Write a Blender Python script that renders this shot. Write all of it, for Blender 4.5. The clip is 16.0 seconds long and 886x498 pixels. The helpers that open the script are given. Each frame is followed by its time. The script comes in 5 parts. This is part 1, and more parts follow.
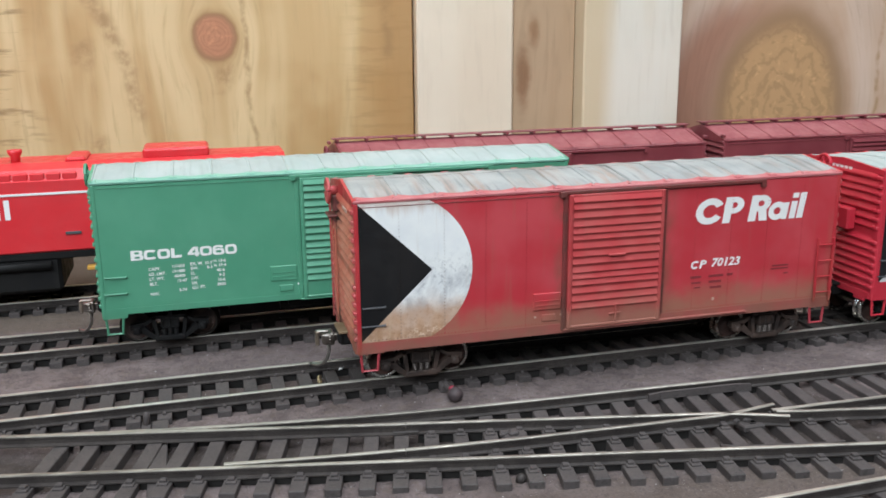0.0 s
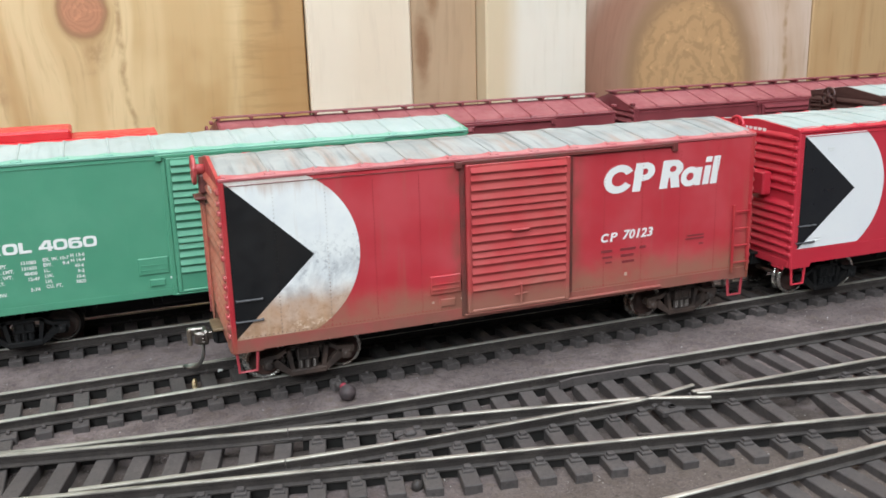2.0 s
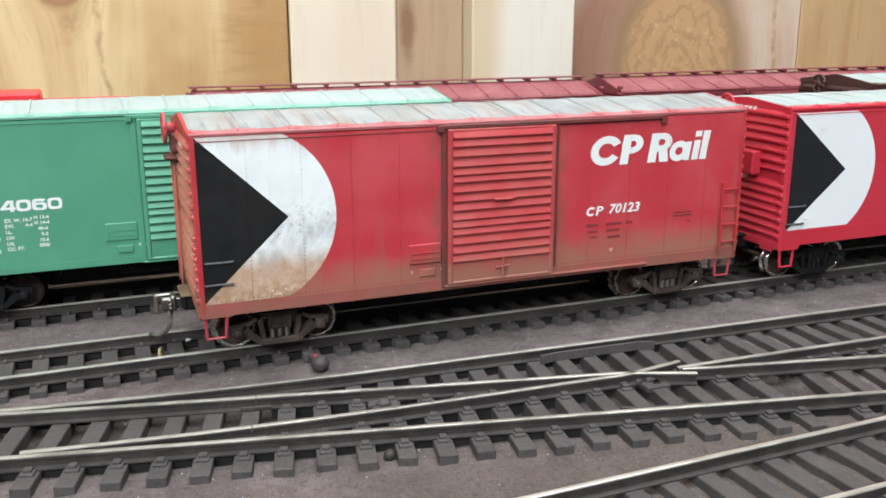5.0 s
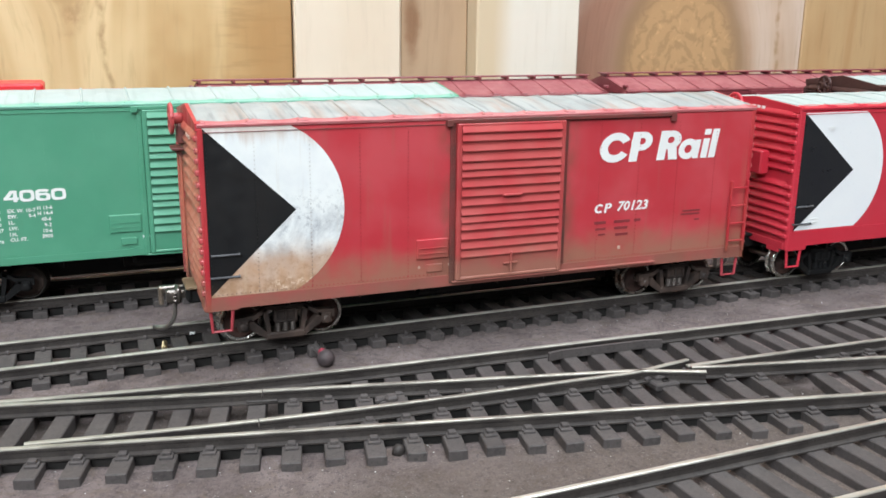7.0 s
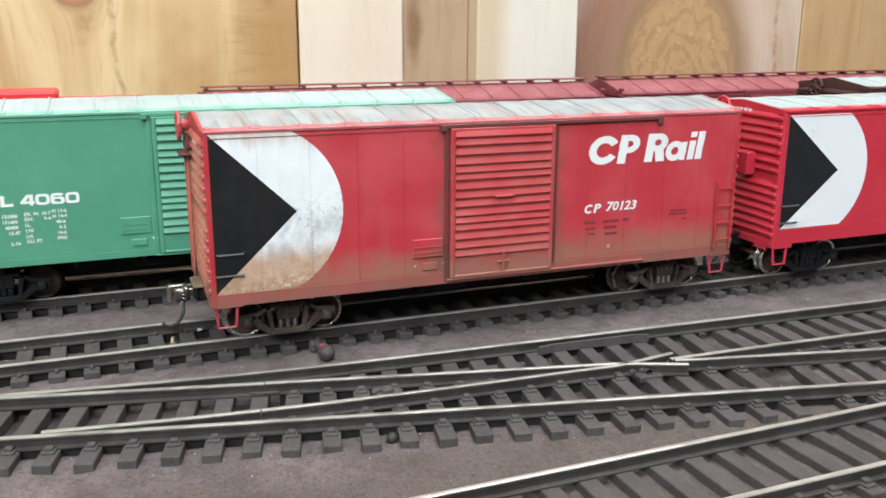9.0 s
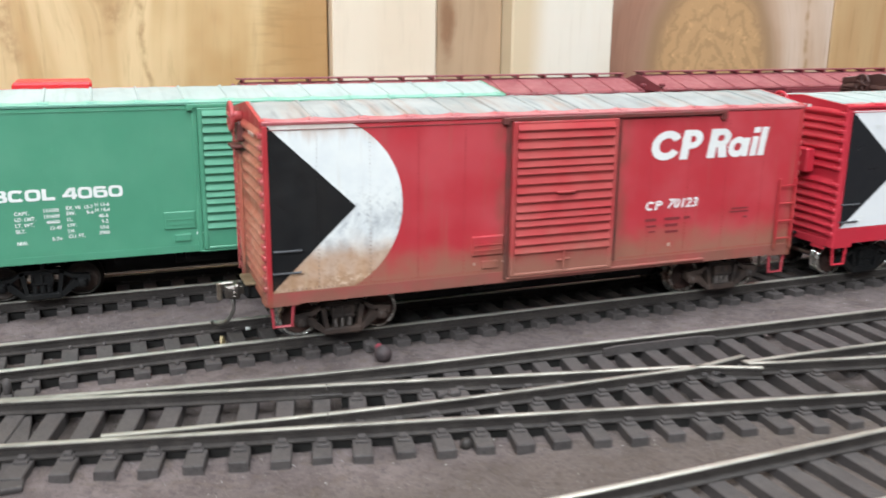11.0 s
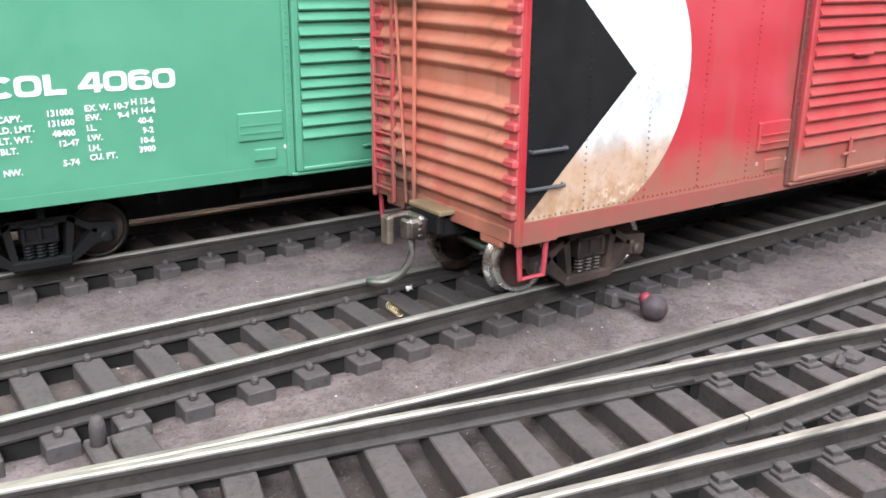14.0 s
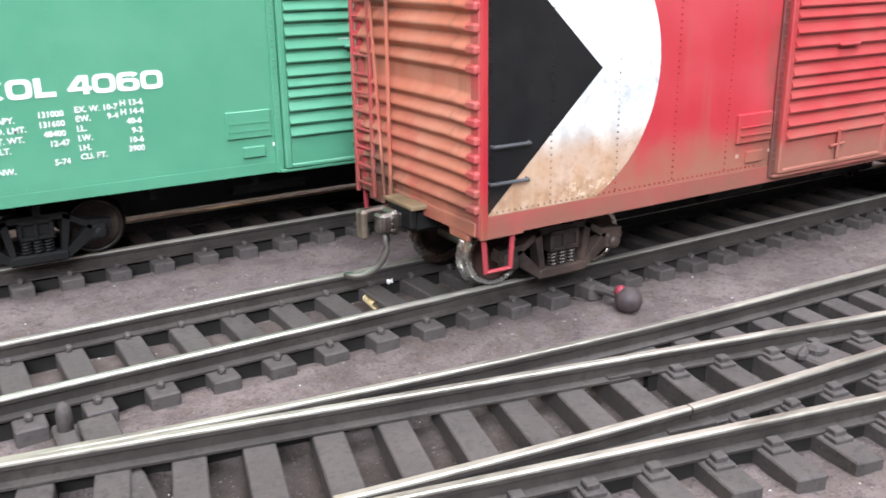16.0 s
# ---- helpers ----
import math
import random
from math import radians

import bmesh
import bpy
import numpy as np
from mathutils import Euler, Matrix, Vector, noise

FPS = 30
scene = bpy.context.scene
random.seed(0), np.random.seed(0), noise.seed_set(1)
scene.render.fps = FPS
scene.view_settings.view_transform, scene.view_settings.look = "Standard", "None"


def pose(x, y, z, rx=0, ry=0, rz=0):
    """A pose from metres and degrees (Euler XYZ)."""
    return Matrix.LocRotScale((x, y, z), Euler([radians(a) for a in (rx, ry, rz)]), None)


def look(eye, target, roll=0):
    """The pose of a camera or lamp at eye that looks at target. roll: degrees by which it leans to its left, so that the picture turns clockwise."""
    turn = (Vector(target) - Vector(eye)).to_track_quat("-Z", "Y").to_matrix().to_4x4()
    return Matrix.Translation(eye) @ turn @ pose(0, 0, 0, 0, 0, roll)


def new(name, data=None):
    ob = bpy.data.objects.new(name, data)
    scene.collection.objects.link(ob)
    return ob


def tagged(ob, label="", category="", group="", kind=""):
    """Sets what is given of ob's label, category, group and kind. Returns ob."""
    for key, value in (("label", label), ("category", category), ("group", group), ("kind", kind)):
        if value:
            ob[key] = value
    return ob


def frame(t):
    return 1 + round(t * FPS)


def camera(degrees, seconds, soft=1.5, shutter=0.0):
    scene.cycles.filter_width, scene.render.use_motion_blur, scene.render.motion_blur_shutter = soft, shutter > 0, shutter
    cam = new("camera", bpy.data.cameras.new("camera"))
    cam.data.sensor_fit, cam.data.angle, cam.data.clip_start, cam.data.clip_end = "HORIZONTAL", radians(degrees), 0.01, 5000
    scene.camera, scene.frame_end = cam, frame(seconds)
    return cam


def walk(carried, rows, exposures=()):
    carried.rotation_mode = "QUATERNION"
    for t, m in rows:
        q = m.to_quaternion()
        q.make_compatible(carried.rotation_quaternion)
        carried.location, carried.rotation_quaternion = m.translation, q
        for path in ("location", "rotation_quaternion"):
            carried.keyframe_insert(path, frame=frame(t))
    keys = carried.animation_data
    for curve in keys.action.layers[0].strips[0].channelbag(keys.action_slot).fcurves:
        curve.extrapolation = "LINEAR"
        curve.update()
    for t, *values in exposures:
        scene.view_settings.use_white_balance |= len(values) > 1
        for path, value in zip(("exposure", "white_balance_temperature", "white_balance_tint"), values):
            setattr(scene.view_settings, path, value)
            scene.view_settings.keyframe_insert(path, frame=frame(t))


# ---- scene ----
# Lengths below are in centimetres of the real layout (1:87 models); CM turns them into metres.
CM = 0.01
cam = camera(52.52, 16.0, soft=1.65, shutter=0.4)
PATH = [
    (0, -3.779, -21.976, 9.972, -15.40, -14.10, -0.54),
    (0.5, -4.262, -22.573, 10.560, -17.40, -14.40, -0.98),
    (1, -2.831, -21.718, 9.640, -19.30, -14.19, -1.79),
    (1.5, -2.046, -20.806, 8.939, -19.79, -14.57, -1.88),
    (2, -2.234, -19.994, 9.088, -20.34, -14.80, -1.60),
    (2.5, -1.923, -19.710, 8.898, -20.64, -14.86, -1.22),
    (3, -1.700, -19.563, 8.430, -20.90, -14.66, -0.79),
    (3.5, -1.765, -19.621, 8.454, -21.21, -14.91, -0.64),
    (6, -2.086, -19.389, 7.742, -21.78, -14.36, 0.40),
    (6.5, -2.146, -19.362, 7.699, -21.92, -14.42, 0.60),
    (7, -2.233, -19.246, 7.877, -21.86, -14.50, 0.67),
    (7.5, -1.979, -19.629, 7.946, -21.87, -14.56, 0.57),
    (8, -2.065, -19.948, 8.319, -21.94, -14.66, 0.47),
    (8.5, -2.063, -20.297, 8.068, -20.96, -14.44, 0.17),
    (10.8, -3.224, -19.904, 8.371, -21.88, -14.84, 0.60),
    (11, -3.345, -19.049, 7.874, -21.29, -14.59, 0.62),
    (11.2, -4.242, -17.707, 8.028, -21.48, -15.47, 0.27),
    (11.4, -5.617, -15.981, 8.601, -20.85, -14.62, -1.48),
    (11.5, -6.738, -15.343, 8.641, -22.81, -14.15, -2.48),
    (11.6, -7.152, -13.967, 8.614, -25.51, -14.34, -2.32),
    (11.8, -8.014, -11.636, 8.130, -31.66, -13.20, -0.97),
    (12, -7.667, -10.369, 8.126, -31.98, -14.55, -1.90),
    (12.1, -7.697, -10.039, 7.796, -32.43, -14.82, -2.00),
    (12.2, -7.780, -9.838, 7.217, -32.91, -14.34, -2.20),
    (12.3, -7.741, -9.632, 6.952, -33.30, -14.11, -2.12),
    (12.4, -7.601, -9.406, 6.784, -33.40, -14.38, -1.95),
    (12.5, -7.446, -9.156, 6.688, -33.60, -14.53, -1.62),
    (12.7, -7.287, -8.760, 6.257, -33.86, -15.23, -1.60),
    (13, -6.908, -8.663, 5.822, -33.80, -16.17, -1.03),
    (13.5, -7.339, -8.730, 5.128, -34.45, -16.60, 0.03),
    (14, -7.363, -8.805, 5.120, -34.78, -17.54, 0.53),
    (14.5, -7.311, -8.886, 5.188, -34.91, -18.03, 0.45),
    (15, -6.502, -9.316, 5.181, -34.32, -17.65, 0.15),
    (15.5, -6.375, -9.453, 5.228, -33.39, -18.27, -0.21),
    (16, -6.516, -9.666, 5.177, -31.21, -17.83, -0.80),
]
walk(cam, [(t, pose(x * CM, y * CM, z * CM, 90 + pitch, 0, yaw) @ pose(0, 0, 0, 0, 0, roll)) for t, x, y, z, yaw, pitch, roll in PATH],
     [(0.0, -0.37, 6430, 7), (1.5, -0.21, 6500, 6), (2.5, -0.15, 6550, 6), (3.5, -0.10, 6550, 6), (6.0, 0.0, 6550, 6), (11.0, 0.0, 6550, 6), (12.0, -0.29, 6600, 6), (12.5, -0.12, 6550, 7), (13.2, 0.35, 6530, 9), (14.0, 0.68, 6500, 11), (16.0, 0.64, 6500, 11)])

# ---- light: an overhead room lamp and an added fill lamp, both unseen ----
world = bpy.data.worlds.new("room_world")
world.use_nodes = True
world.node_tree.nodes["Background"].inputs[0].default_value = (0.9, 0.95, 1.0, 1)
world.node_tree.nodes["Background"].inputs[1].default_value = 0.2
scene.world = world


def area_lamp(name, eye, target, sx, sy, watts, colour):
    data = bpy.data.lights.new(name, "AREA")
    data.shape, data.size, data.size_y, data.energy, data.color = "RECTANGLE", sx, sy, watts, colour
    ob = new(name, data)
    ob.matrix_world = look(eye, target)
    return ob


area_lamp("unseen_lamp", (0.25, -0.20, 1.25), (0.20, -0.15, 0.0), 1.6, 0.5, 34.0, (0.845, 0.912, 1.0))
# Added fill from the viewer's side, brightens the car sides and west end.
area_lamp("unseen_lamp", (-0.95, -1.35, 1.25), (0.05, 0.0, 0.0), 1.8, 0.7, 78.0, (0.845, 0.912, 1.0))


# ---- materials ----
class Graph:
    """A short way to wire a node material; positions are world centimetres."""

    def __init__(self, name):
        self.mat = bpy.data.materials.new(name)
        self.mat.use_nodes = True
        self.tree = self.mat.node_tree
        self.bsdf = self.tree.nodes["Principled BSDF"]

    def node(self, kind, **values):
        n = self.tree.nodes.new(kind)
        for key, value in values.items():
            if key == "op":
                n.operation = value
            elif key == "blend":
                n.blend_type = value
        return n

    def link(self, value, socket):
        if hasattr(value, "is_linked"):
            self.tree.links.new(value, socket)
        elif value is not None:
            if isinstance(value, tuple) and len(value) == 3 and socket.type == "RGBA":
                value = (*value, 1)
            socket.default_value = value

    def math(self, op, a, b=0.0, clamp=False):
        n = self.node("ShaderNodeMath", op=op)
        n.use_clamp = clamp
        self.link(a, n.inputs[0])
        self.link(b, n.inputs[1])
        return n.outputs[0]

    def pos(self, sx=1.0, sy=1.0, sz=1.0):
        g = self.node("ShaderNodeNewGeometry")
        m = self.node("ShaderNodeVectorMath", op="MULTIPLY")
        self.link(g.outputs["Position"], m.inputs[0])
        m.inputs[1].default_value = (100 * sx, 100 * sy, 100 * sz)
        return m.outputs[0]

    def axis(self, which):
        s = self.node("ShaderNodeSeparateXYZ")
        self.link(self.pos(), s.inputs[0])
        return s.outputs[which]

    def noise(self, scale, detail=4.0, rough=0.55, vec=None, distort=0.0):
        n = self.node("ShaderNodeTexNoise")
        n.inputs["Scale"].default_value, n.inputs["Detail"].default_value = scale, detail
        n.inputs["Roughness"].default_value, n.inputs["Distortion"].default_value = rough, distort
        self.link(vec if vec is not None else self.pos(), n.inputs["Vector"])
        return n.outputs["Fac"]

    def fit(self, value, a, b, lo=0.0, hi=1.0):
        n = self.node("ShaderNodeMapRange")
        n.interpolation_type = "SMOOTHSTEP"
        self.link(value, n.inputs[0])
        for k, v in zip((1, 2, 3, 4), (a, b, lo, hi)):
            n.inputs[k].default_value = v
        return n.outputs[0]

    def mix(self, factor, a, b, blend="MIX"):
        n = self.tree.nodes.new("ShaderNodeMix")
        n.data_type, n.blend_type = "RGBA", blend
        self.link(factor, n.inputs[0])
        self.link(a, n.inputs[6])
        self.link(b, n.inputs[7])
        return n.outputs[2]

    def random(self):
        return self.node("ShaderNodeObjectInfo").outputs["Random"]

    def done(self, colour, rough=0.5, metal=0.0, bump=None, height=0.01, strength=0.4, spec=0.5):
        self.link(colour, self.bsdf.inputs["Base Color"])
        self.link(rough, self.bsdf.inputs["Roughness"])
        self.link(metal, self.bsdf.inputs["Metallic"])
        self.bsdf.inputs["Specular IOR Level"].default_value = spec
        if bump is not None:
            n = self.node("ShaderNodeBump")
            n.inputs["Strength"].default_value, n.inputs["Distance"].default_value = strength, height * CM
            self.link(bump, n.inputs["Height"])
            self.link(n.outputs[0], self.bsdf.inputs["Normal"])
        return self.mat


def paint(name, base, faded, dust=None, dust_amount=0.0, rough=0.42, dust_z=(2.7, 1.5), streak=0.0, patch=1.0, posts=(), spec=0.5):
    """Model paint: slight fading in patches, airbrushed dust low on the car, faint vertical streaks."""
    g = Graph(name)
    c = g.mix(g.fit(g.noise(0.55 * patch, 3), 0.35, 0.7), base, faded)
    if dust:
        wave = g.noise(1.3, 4)
        z = g.math("ADD", g.axis(2), g.math("MULTIPLY", g.math("SUBTRACT", wave, 0.5), 1.3))
        low = g.fit(z, dust_z[0], dust_z[1], 0.0, dust_amount)
        c = g.mix(low, c, dust)
        if streak:
            lines = g.fit(g.noise(1.0, 3, 0.6, g.pos(3.2, 3.2, 0.22)), 0.54, 0.72, 0.0, streak)
            c = g.mix(lines, c, dust)
        for px in posts:
            near = g.math("ABSOLUTE", g.math("SUBTRACT", g.axis(0), px))
            smudge = g.math("MULTIPLY", g.fit(near, 0.55, 0.05, 0.0, 0.75), g.fit(g.noise(1.6, 4, 0.6, g.pos(1, 1, 0.5)), 0.35, 0.65))
            c = g.mix(smudge, c, tuple(0.6 * v for v in dust))
    speck = g.fit(g.noise(14, 3), 0.62, 0.75, 0.0, 0.18)
    c = g.mix(speck, c, tuple(0.55 * v for v in base))
    r = g.fit(g.noise(3, 4), 0.3, 0.7, rough - 0.08, rough + 0.12)
    return g.done(c, r, 0.0, g.noise(60, 3), 0.004, 0.25, spec)


RED = paint("weathered_red_paint", (0.43, 0.030, 0.042), (0.475, 0.060, 0.072), (0.285, 0.125, 0.085), 0.92, 0.36, (2.95, 1.85), 0.26, 1.0, (5.72, 8.66))
RED_DOOR = paint("faded_red_door_paint", (0.38, 0.032, 0.038), (0.40, 0.07, 0.066), (0.28, 0.12, 0.085), 0.92, 0.40, (2.75, 1.8), 0.25)


def end_paint():
    """Sun-bleached orange end: redder near the eave, sooty round the brake gear and the foot of the ladder, rust runs."""
    g = Graph("rusty_orange_end_paint")
    y, z = g.axis(1), g.axis(2)
    c = g.mix(g.fit(g.noise(1.1, 4), 0.35, 0.65), (0.42, 0.130, 0.082), (0.48, 0.185, 0.125))
    c = g.mix(g.fit(g.noise(0.9, 4, 0.6, g.pos(1, 1, 0.6)), 0.5, 0.7, 0.0, 0.6), c, (0.40, 0.065, 0.055))
    c = g.mix(g.fit(z, 5.1, 5.6, 0.0, 0.6), c, (0.40, 0.055, 0.045))
    wob = g.math("MULTIPLY", g.math("SUBTRACT", g.noise(1.8, 5, 0.65), 0.5), 1.5)
    for cy, cz, ry, rz, amount in ((2.35, 4.85, 0.75, 0.42, 0.75), (2.9, 1.75, 0.75, 0.75, 0.9), (0.35, 1.9, 0.6, 0.3, 0.45)):
        dy = g.math("DIVIDE", g.math("SUBTRACT", y, cy), ry)
        dz = g.math("DIVIDE", g.math("SUBTRACT", z, cz), rz)
        d = g.math("ADD", g.math("SQRT", g.math("ADD", g.math("MULTIPLY", dy, dy), g.math("MULTIPLY", dz, dz))), wob)
        c = g.mix(g.fit(d, 1.25, 0.35, 0.0, amount), c, (0.045, 0.028, 0.024))
    runs = g.fit(g.noise(1.0, 4, 0.65, g.pos(3.0, 3.0, 0.25)), 0.54, 0.74, 0.0, 0.4)
    c = g.mix(runs, c, (0.19, 0.075, 0.045))
    c = g.mix(g.fit(g.math("ADD", z, wob), 2.2, 1.5, 0.0, 0.5), c, (0.20, 0.085, 0.055))
    c = g.mix(g.fit(g.noise(16, 3), 0.62, 0.74, 0.0, 0.25), c, (0.16, 0.05, 0.035))
    return g.done(c, g.fit(g.noise(3, 4), 0.3, 0.7, 0.42, 0.62), 0.0, g.noise(50, 3), 0.005, 0.3)


RUST_END = end_paint()
BRAKE_GRIME = paint("sooty_red_brake_gear_paint", (0.13, 0.035, 0.03), (0.07, 0.03, 0.026), None, 0, 0.55, patch=4)
END_LETTER = paint("faded_tan_end_lettering", (0.50, 0.36, 0.29), (0.42, 0.25, 0.19), None, 0, 0.5, patch=3)
RIB_TIP = paint("rubbed_pink_red_rib_tips", (0.43, 0.055, 0.062), (0.36, 0.095, 0.08), (0.15, 0.06, 0.045), 0.6, 0.42, (2.6, 1.5), 0.2, 3)
EAVE = paint("dusty_pink_red_roof_edge", (0.40, 0.10, 0.107), (0.44, 0.16, 0.16), None, 0, 0.5, patch=2.5)
POST = paint("grimy_brown_red_post", (0.17, 0.028, 0.027), (0.09, 0.034, 0.027), (0.10, 0.05, 0.035), 0.8, 0.5, (2.6, 1.6), 0.4, 2.5)
RED_TRIM = paint("red_trim_paint", (0.38, 0.02, 0.03), (0.42, 0.045, 0.045), (0.19, 0.085, 0.05), 0.8, 0.42, (2.3, 1.5))
STEP_RED = paint("pinkish_red_step_paint", (0.34, 0.04, 0.052), (0.29, 0.032, 0.042), None, 0, 0.45)
SILL = paint("dusty_brown_red_sill_paint", (0.27, 0.075, 0.058), (0.34, 0.07, 0.065), (0.20, 0.10, 0.07), 0.6, 0.45, (2.1, 1.5), 0.0, 2.0)
RIVET_RED = paint("grimy_red_rivet_paint", (0.27, 0.024, 0.029), (0.40, 0.045, 0.05), None, 0, 0.55, patch=4, spec=0.3)


def stained_rivets():
    """White rivets, greyed in patches and rusted towards the sill."""
    g = Graph("stained_white_rivet_paint")
    c = g.mix(g.fit(g.noise(1.4, 4), 0.45, 0.62), (0.60, 0.59, 0.57), (0.22, 0.20, 0.19))
    z = g.math("ADD", g.axis(2), g.math("MULTIPLY", g.math("SUBTRACT", g.noise(1.3, 4), 0.5), 1.2))
    c = g.mix(g.fit(z, 3.7, 2.8, 0.0, 0.85), c, (0.20, 0.115, 0.075))
    return g.done(c, 0.6, 0.0, None, 0.01, 0.4, 0.3)


RIVET = stained_rivets()
RED_CLEAN = paint("clean_red_paint", (0.45, 0.020, 0.038), (0.48, 0.032, 0.05), None, 0, 0.36)
RED_LOCO = paint("bright_red_paint", (0.58, 0.022, 0.03), (0.60, 0.035, 0.042), None, 0, 0.36)
GREEN = paint("green_paint", (0.066, 0.25, 0.15), (0.082, 0.275, 0.17), (0.05, 0.15, 0.09), 0.3, 0.40, (2.0, 1.5))
GREEN_ROOF_EDGE = paint("pale_green_trim_paint", (0.16, 0.37, 0.275), (0.20, 0.40, 0.31), None, 0, 0.42)
BROWN = paint("oxide_brown_paint", (0.17, 0.030, 0.038), (0.21, 0.045, 0.052), None, 0, 0.45)
# Roof sheets lighter and pinker than the brown sides.
BROWN_ROOF = paint("pinkish_oxide_roof", (0.24, 0.058, 0.066), (0.29, 0.09, 0.095), None, 0, 0.5, patch=2)
DARKBROWN = paint("dark_brown_paint", (0.05, 0.018, 0.016), (0.06, 0.025, 0.02), None, 0, 0.5)
BLACK = paint("black_decal", (0.008, 0.008, 0.009), (0.013, 0.012, 0.012), (0.10, 0.055, 0.03), 0.35, 0.45, (2.3, 1.6), spec=0.3)
BLACK_CLEAN = paint("clean_black_decal", (0.008, 0.009, 0.012), (0.011, 0.012, 0.014), None, 0, 0.35)
UNDER = paint("black_underframe_plastic", (0.006, 0.006, 0.0065), (0.010, 0.0095, 0.009), None, 0, 0.6, spec=0.2)
WHEEL_BROWN = paint("rusty_brown_wheel_plate", (0.055, 0.026, 0.02), (0.028, 0.017, 0.014), None, 0, 0.6, patch=3, spec=0.3)
TRUCK = paint("grimy_truck_plastic", (0.022, 0.016, 0.014), (0.068, 0.045, 0.036), None, 0, 0.55, patch=3, spec=0.4)
LETTER = paint("white_lettering", (0.72, 0.72, 0.70), (0.66, 0.66, 0.64), None, 0, 0.5)
GREY_LETTER = paint("worn_dark_lettering", (0.19, 0.026, 0.03), (0.23, 0.035, 0.04), None, 0, 0.5)
GREY_STEP = paint("dark_grey_grab_paint", (0.06, 0.06, 0.065), (0.09, 0.09, 0.095), None, 0, 0.4)
GOLD = paint("yellow_step_paint", (0.55, 0.30, 0.04), (0.5, 0.27, 0.05), None, 0, 0.45)
WOODY = paint("tan_draft_gear_plate", (0.20, 0.14, 0.08), (0.14, 0.09, 0.05), None, 0, 0.6, patch=4)


def decal_white():
    g = Graph("weathered_white_decal")
    c = g.mix(g.fit(g.noise(1.2, 4), 0.4, 0.7), (0.74, 0.75, 0.735), (0.67, 0.685, 0.69))
    cloud = g.noise(1.1, 5, 0.6, None, 0.4)
    z = g.math("ADD", g.axis(2), g.math("MULTIPLY", g.math("SUBTRACT", cloud, 0.5), 1.6))
    soot = g.math("MULTIPLY", g.fit(z, 4.1, 3.2), g.fit(g.noise(1.5, 5, 0.65, g.pos(1, 1, 0.7), 0.5), 0.40, 0.66))
    c = g.mix(g.math("MULTIPLY", soot, 0.62), c, (0.27, 0.28, 0.31))
    blue = g.math("MULTIPLY", g.math("MULTIPLY", g.fit(z, 3.0, 3.4), g.fit(z, 4.2, 3.6)), g.fit(g.noise(5.5, 5, 0.7), 0.5, 0.66, 0.0, 0.55))
    c = g.mix(blue, c, (0.16, 0.17, 0.20))
    low = g.math("ADD", g.axis(2), g.math("MULTIPLY", g.math("SUBTRACT", g.noise(0.9, 4), 0.5), 0.9))
    rust = g.math("MULTIPLY", g.fit(low, 3.25, 2.45), g.fit(g.noise(2.6, 5), 0.25, 0.75, 0.72, 0.95))
    c = g.mix(rust, c, (0.46, 0.265, 0.15))
    c = g.mix(g.math("MULTIPLY", rust, g.fit(g.noise(9, 4, 0.65), 0.5, 0.68, 0.0, 0.55)), c, (0.30, 0.16, 0.085))
    deep = g.math("MULTIPLY", g.fit(z, 2.5, 1.9), g.fit(g.noise(5, 4), 0.35, 0.6))
    c = g.mix(g.math("MULTIPLY", deep, 0.6), c, (0.27, 0.135, 0.06))
    band = g.math("MULTIPLY", g.fit(g.axis(0), 1.2, 1.6), g.math("MULTIPLY", g.fit(g.axis(2), 1.9, 1.96), g.fit(g.axis(2), 2.32, 2.05)))
    flakes = g.math("MULTIPLY", band, g.fit(g.noise(6.5, 5, 0.75), 0.53, 0.58))
    c = g.mix(g.math("MULTIPLY", flakes, 0.8), c, (0.66, 0.50, 0.38))
    top = g.math("MULTIPLY", g.fit(g.math("ADD", g.axis(2), g.math("MULTIPLY", g.math("SUBTRACT", g.noise(1.0, 4, 0.6, g.pos(3.5, 1, 0.3)), 0.5), 1.1)), 5.15, 5.55), 0.65)
    c = g.mix(top, c, (0.50, 0.37, 0.30))
    drip = g.fit(g.noise(1.0, 3, 0.6, g.pos(4.0, 1, 0.25)), 0.6, 0.74, 0.0, 0.35)
    c = g.mix(drip, c, (0.5, 0.38, 0.27))
    return g.done(c, 0.42, 0.0, g.noise(60, 3), 0.004, 0.2)


WHITE = decal_white()
WHITE_CLEAN = paint("clean_white_decal", (0.70, 0.70, 0.70), (0.68, 0.68, 0.69), None, 0, 0.36)


def roof_metal(name, a, b, stain, amount):
    g = Graph(name)
    c = g.mix(g.fit(g.noise(0.7, 4), 0.35, 0.65), a, b)
    band = g.fit(g.noise(1.0, 4, 0.6, g.pos(1.6, 0.18, 1)), 0.46, 0.72, 0.0, amount)
    c = g.mix(band, c, stain)
    c = g.mix(g.fit(g.noise(1.0, 4, 0.6, g.pos(4.5, 0.3, 1)), 0.48, 0.7, 0.0, amount), c, tuple(0.5 * v for v in b))
    c = g.mix(g.math("MULTIPLY", g.math("SUBTRACT", g.random(), 0.35), 0.45, True), c, (0.25, 0.27, 0.26))
    return g.done(c, 0.5, 0.0, g.noise(25, 3), 0.006, 0.3)


ROOF_WORN = roof_metal("worn_grey_white_roof", (0.34, 0.35, 0.345), (0.25, 0.27, 0.27), (0.30, 0.18, 0.125), 0.75)
ROOF_WHITE = roof_metal("pale_white_roof", (0.38, 0.43, 0.42), (0.33, 0.39, 0.38), (0.27, 0.36, 0.325), 0.35)


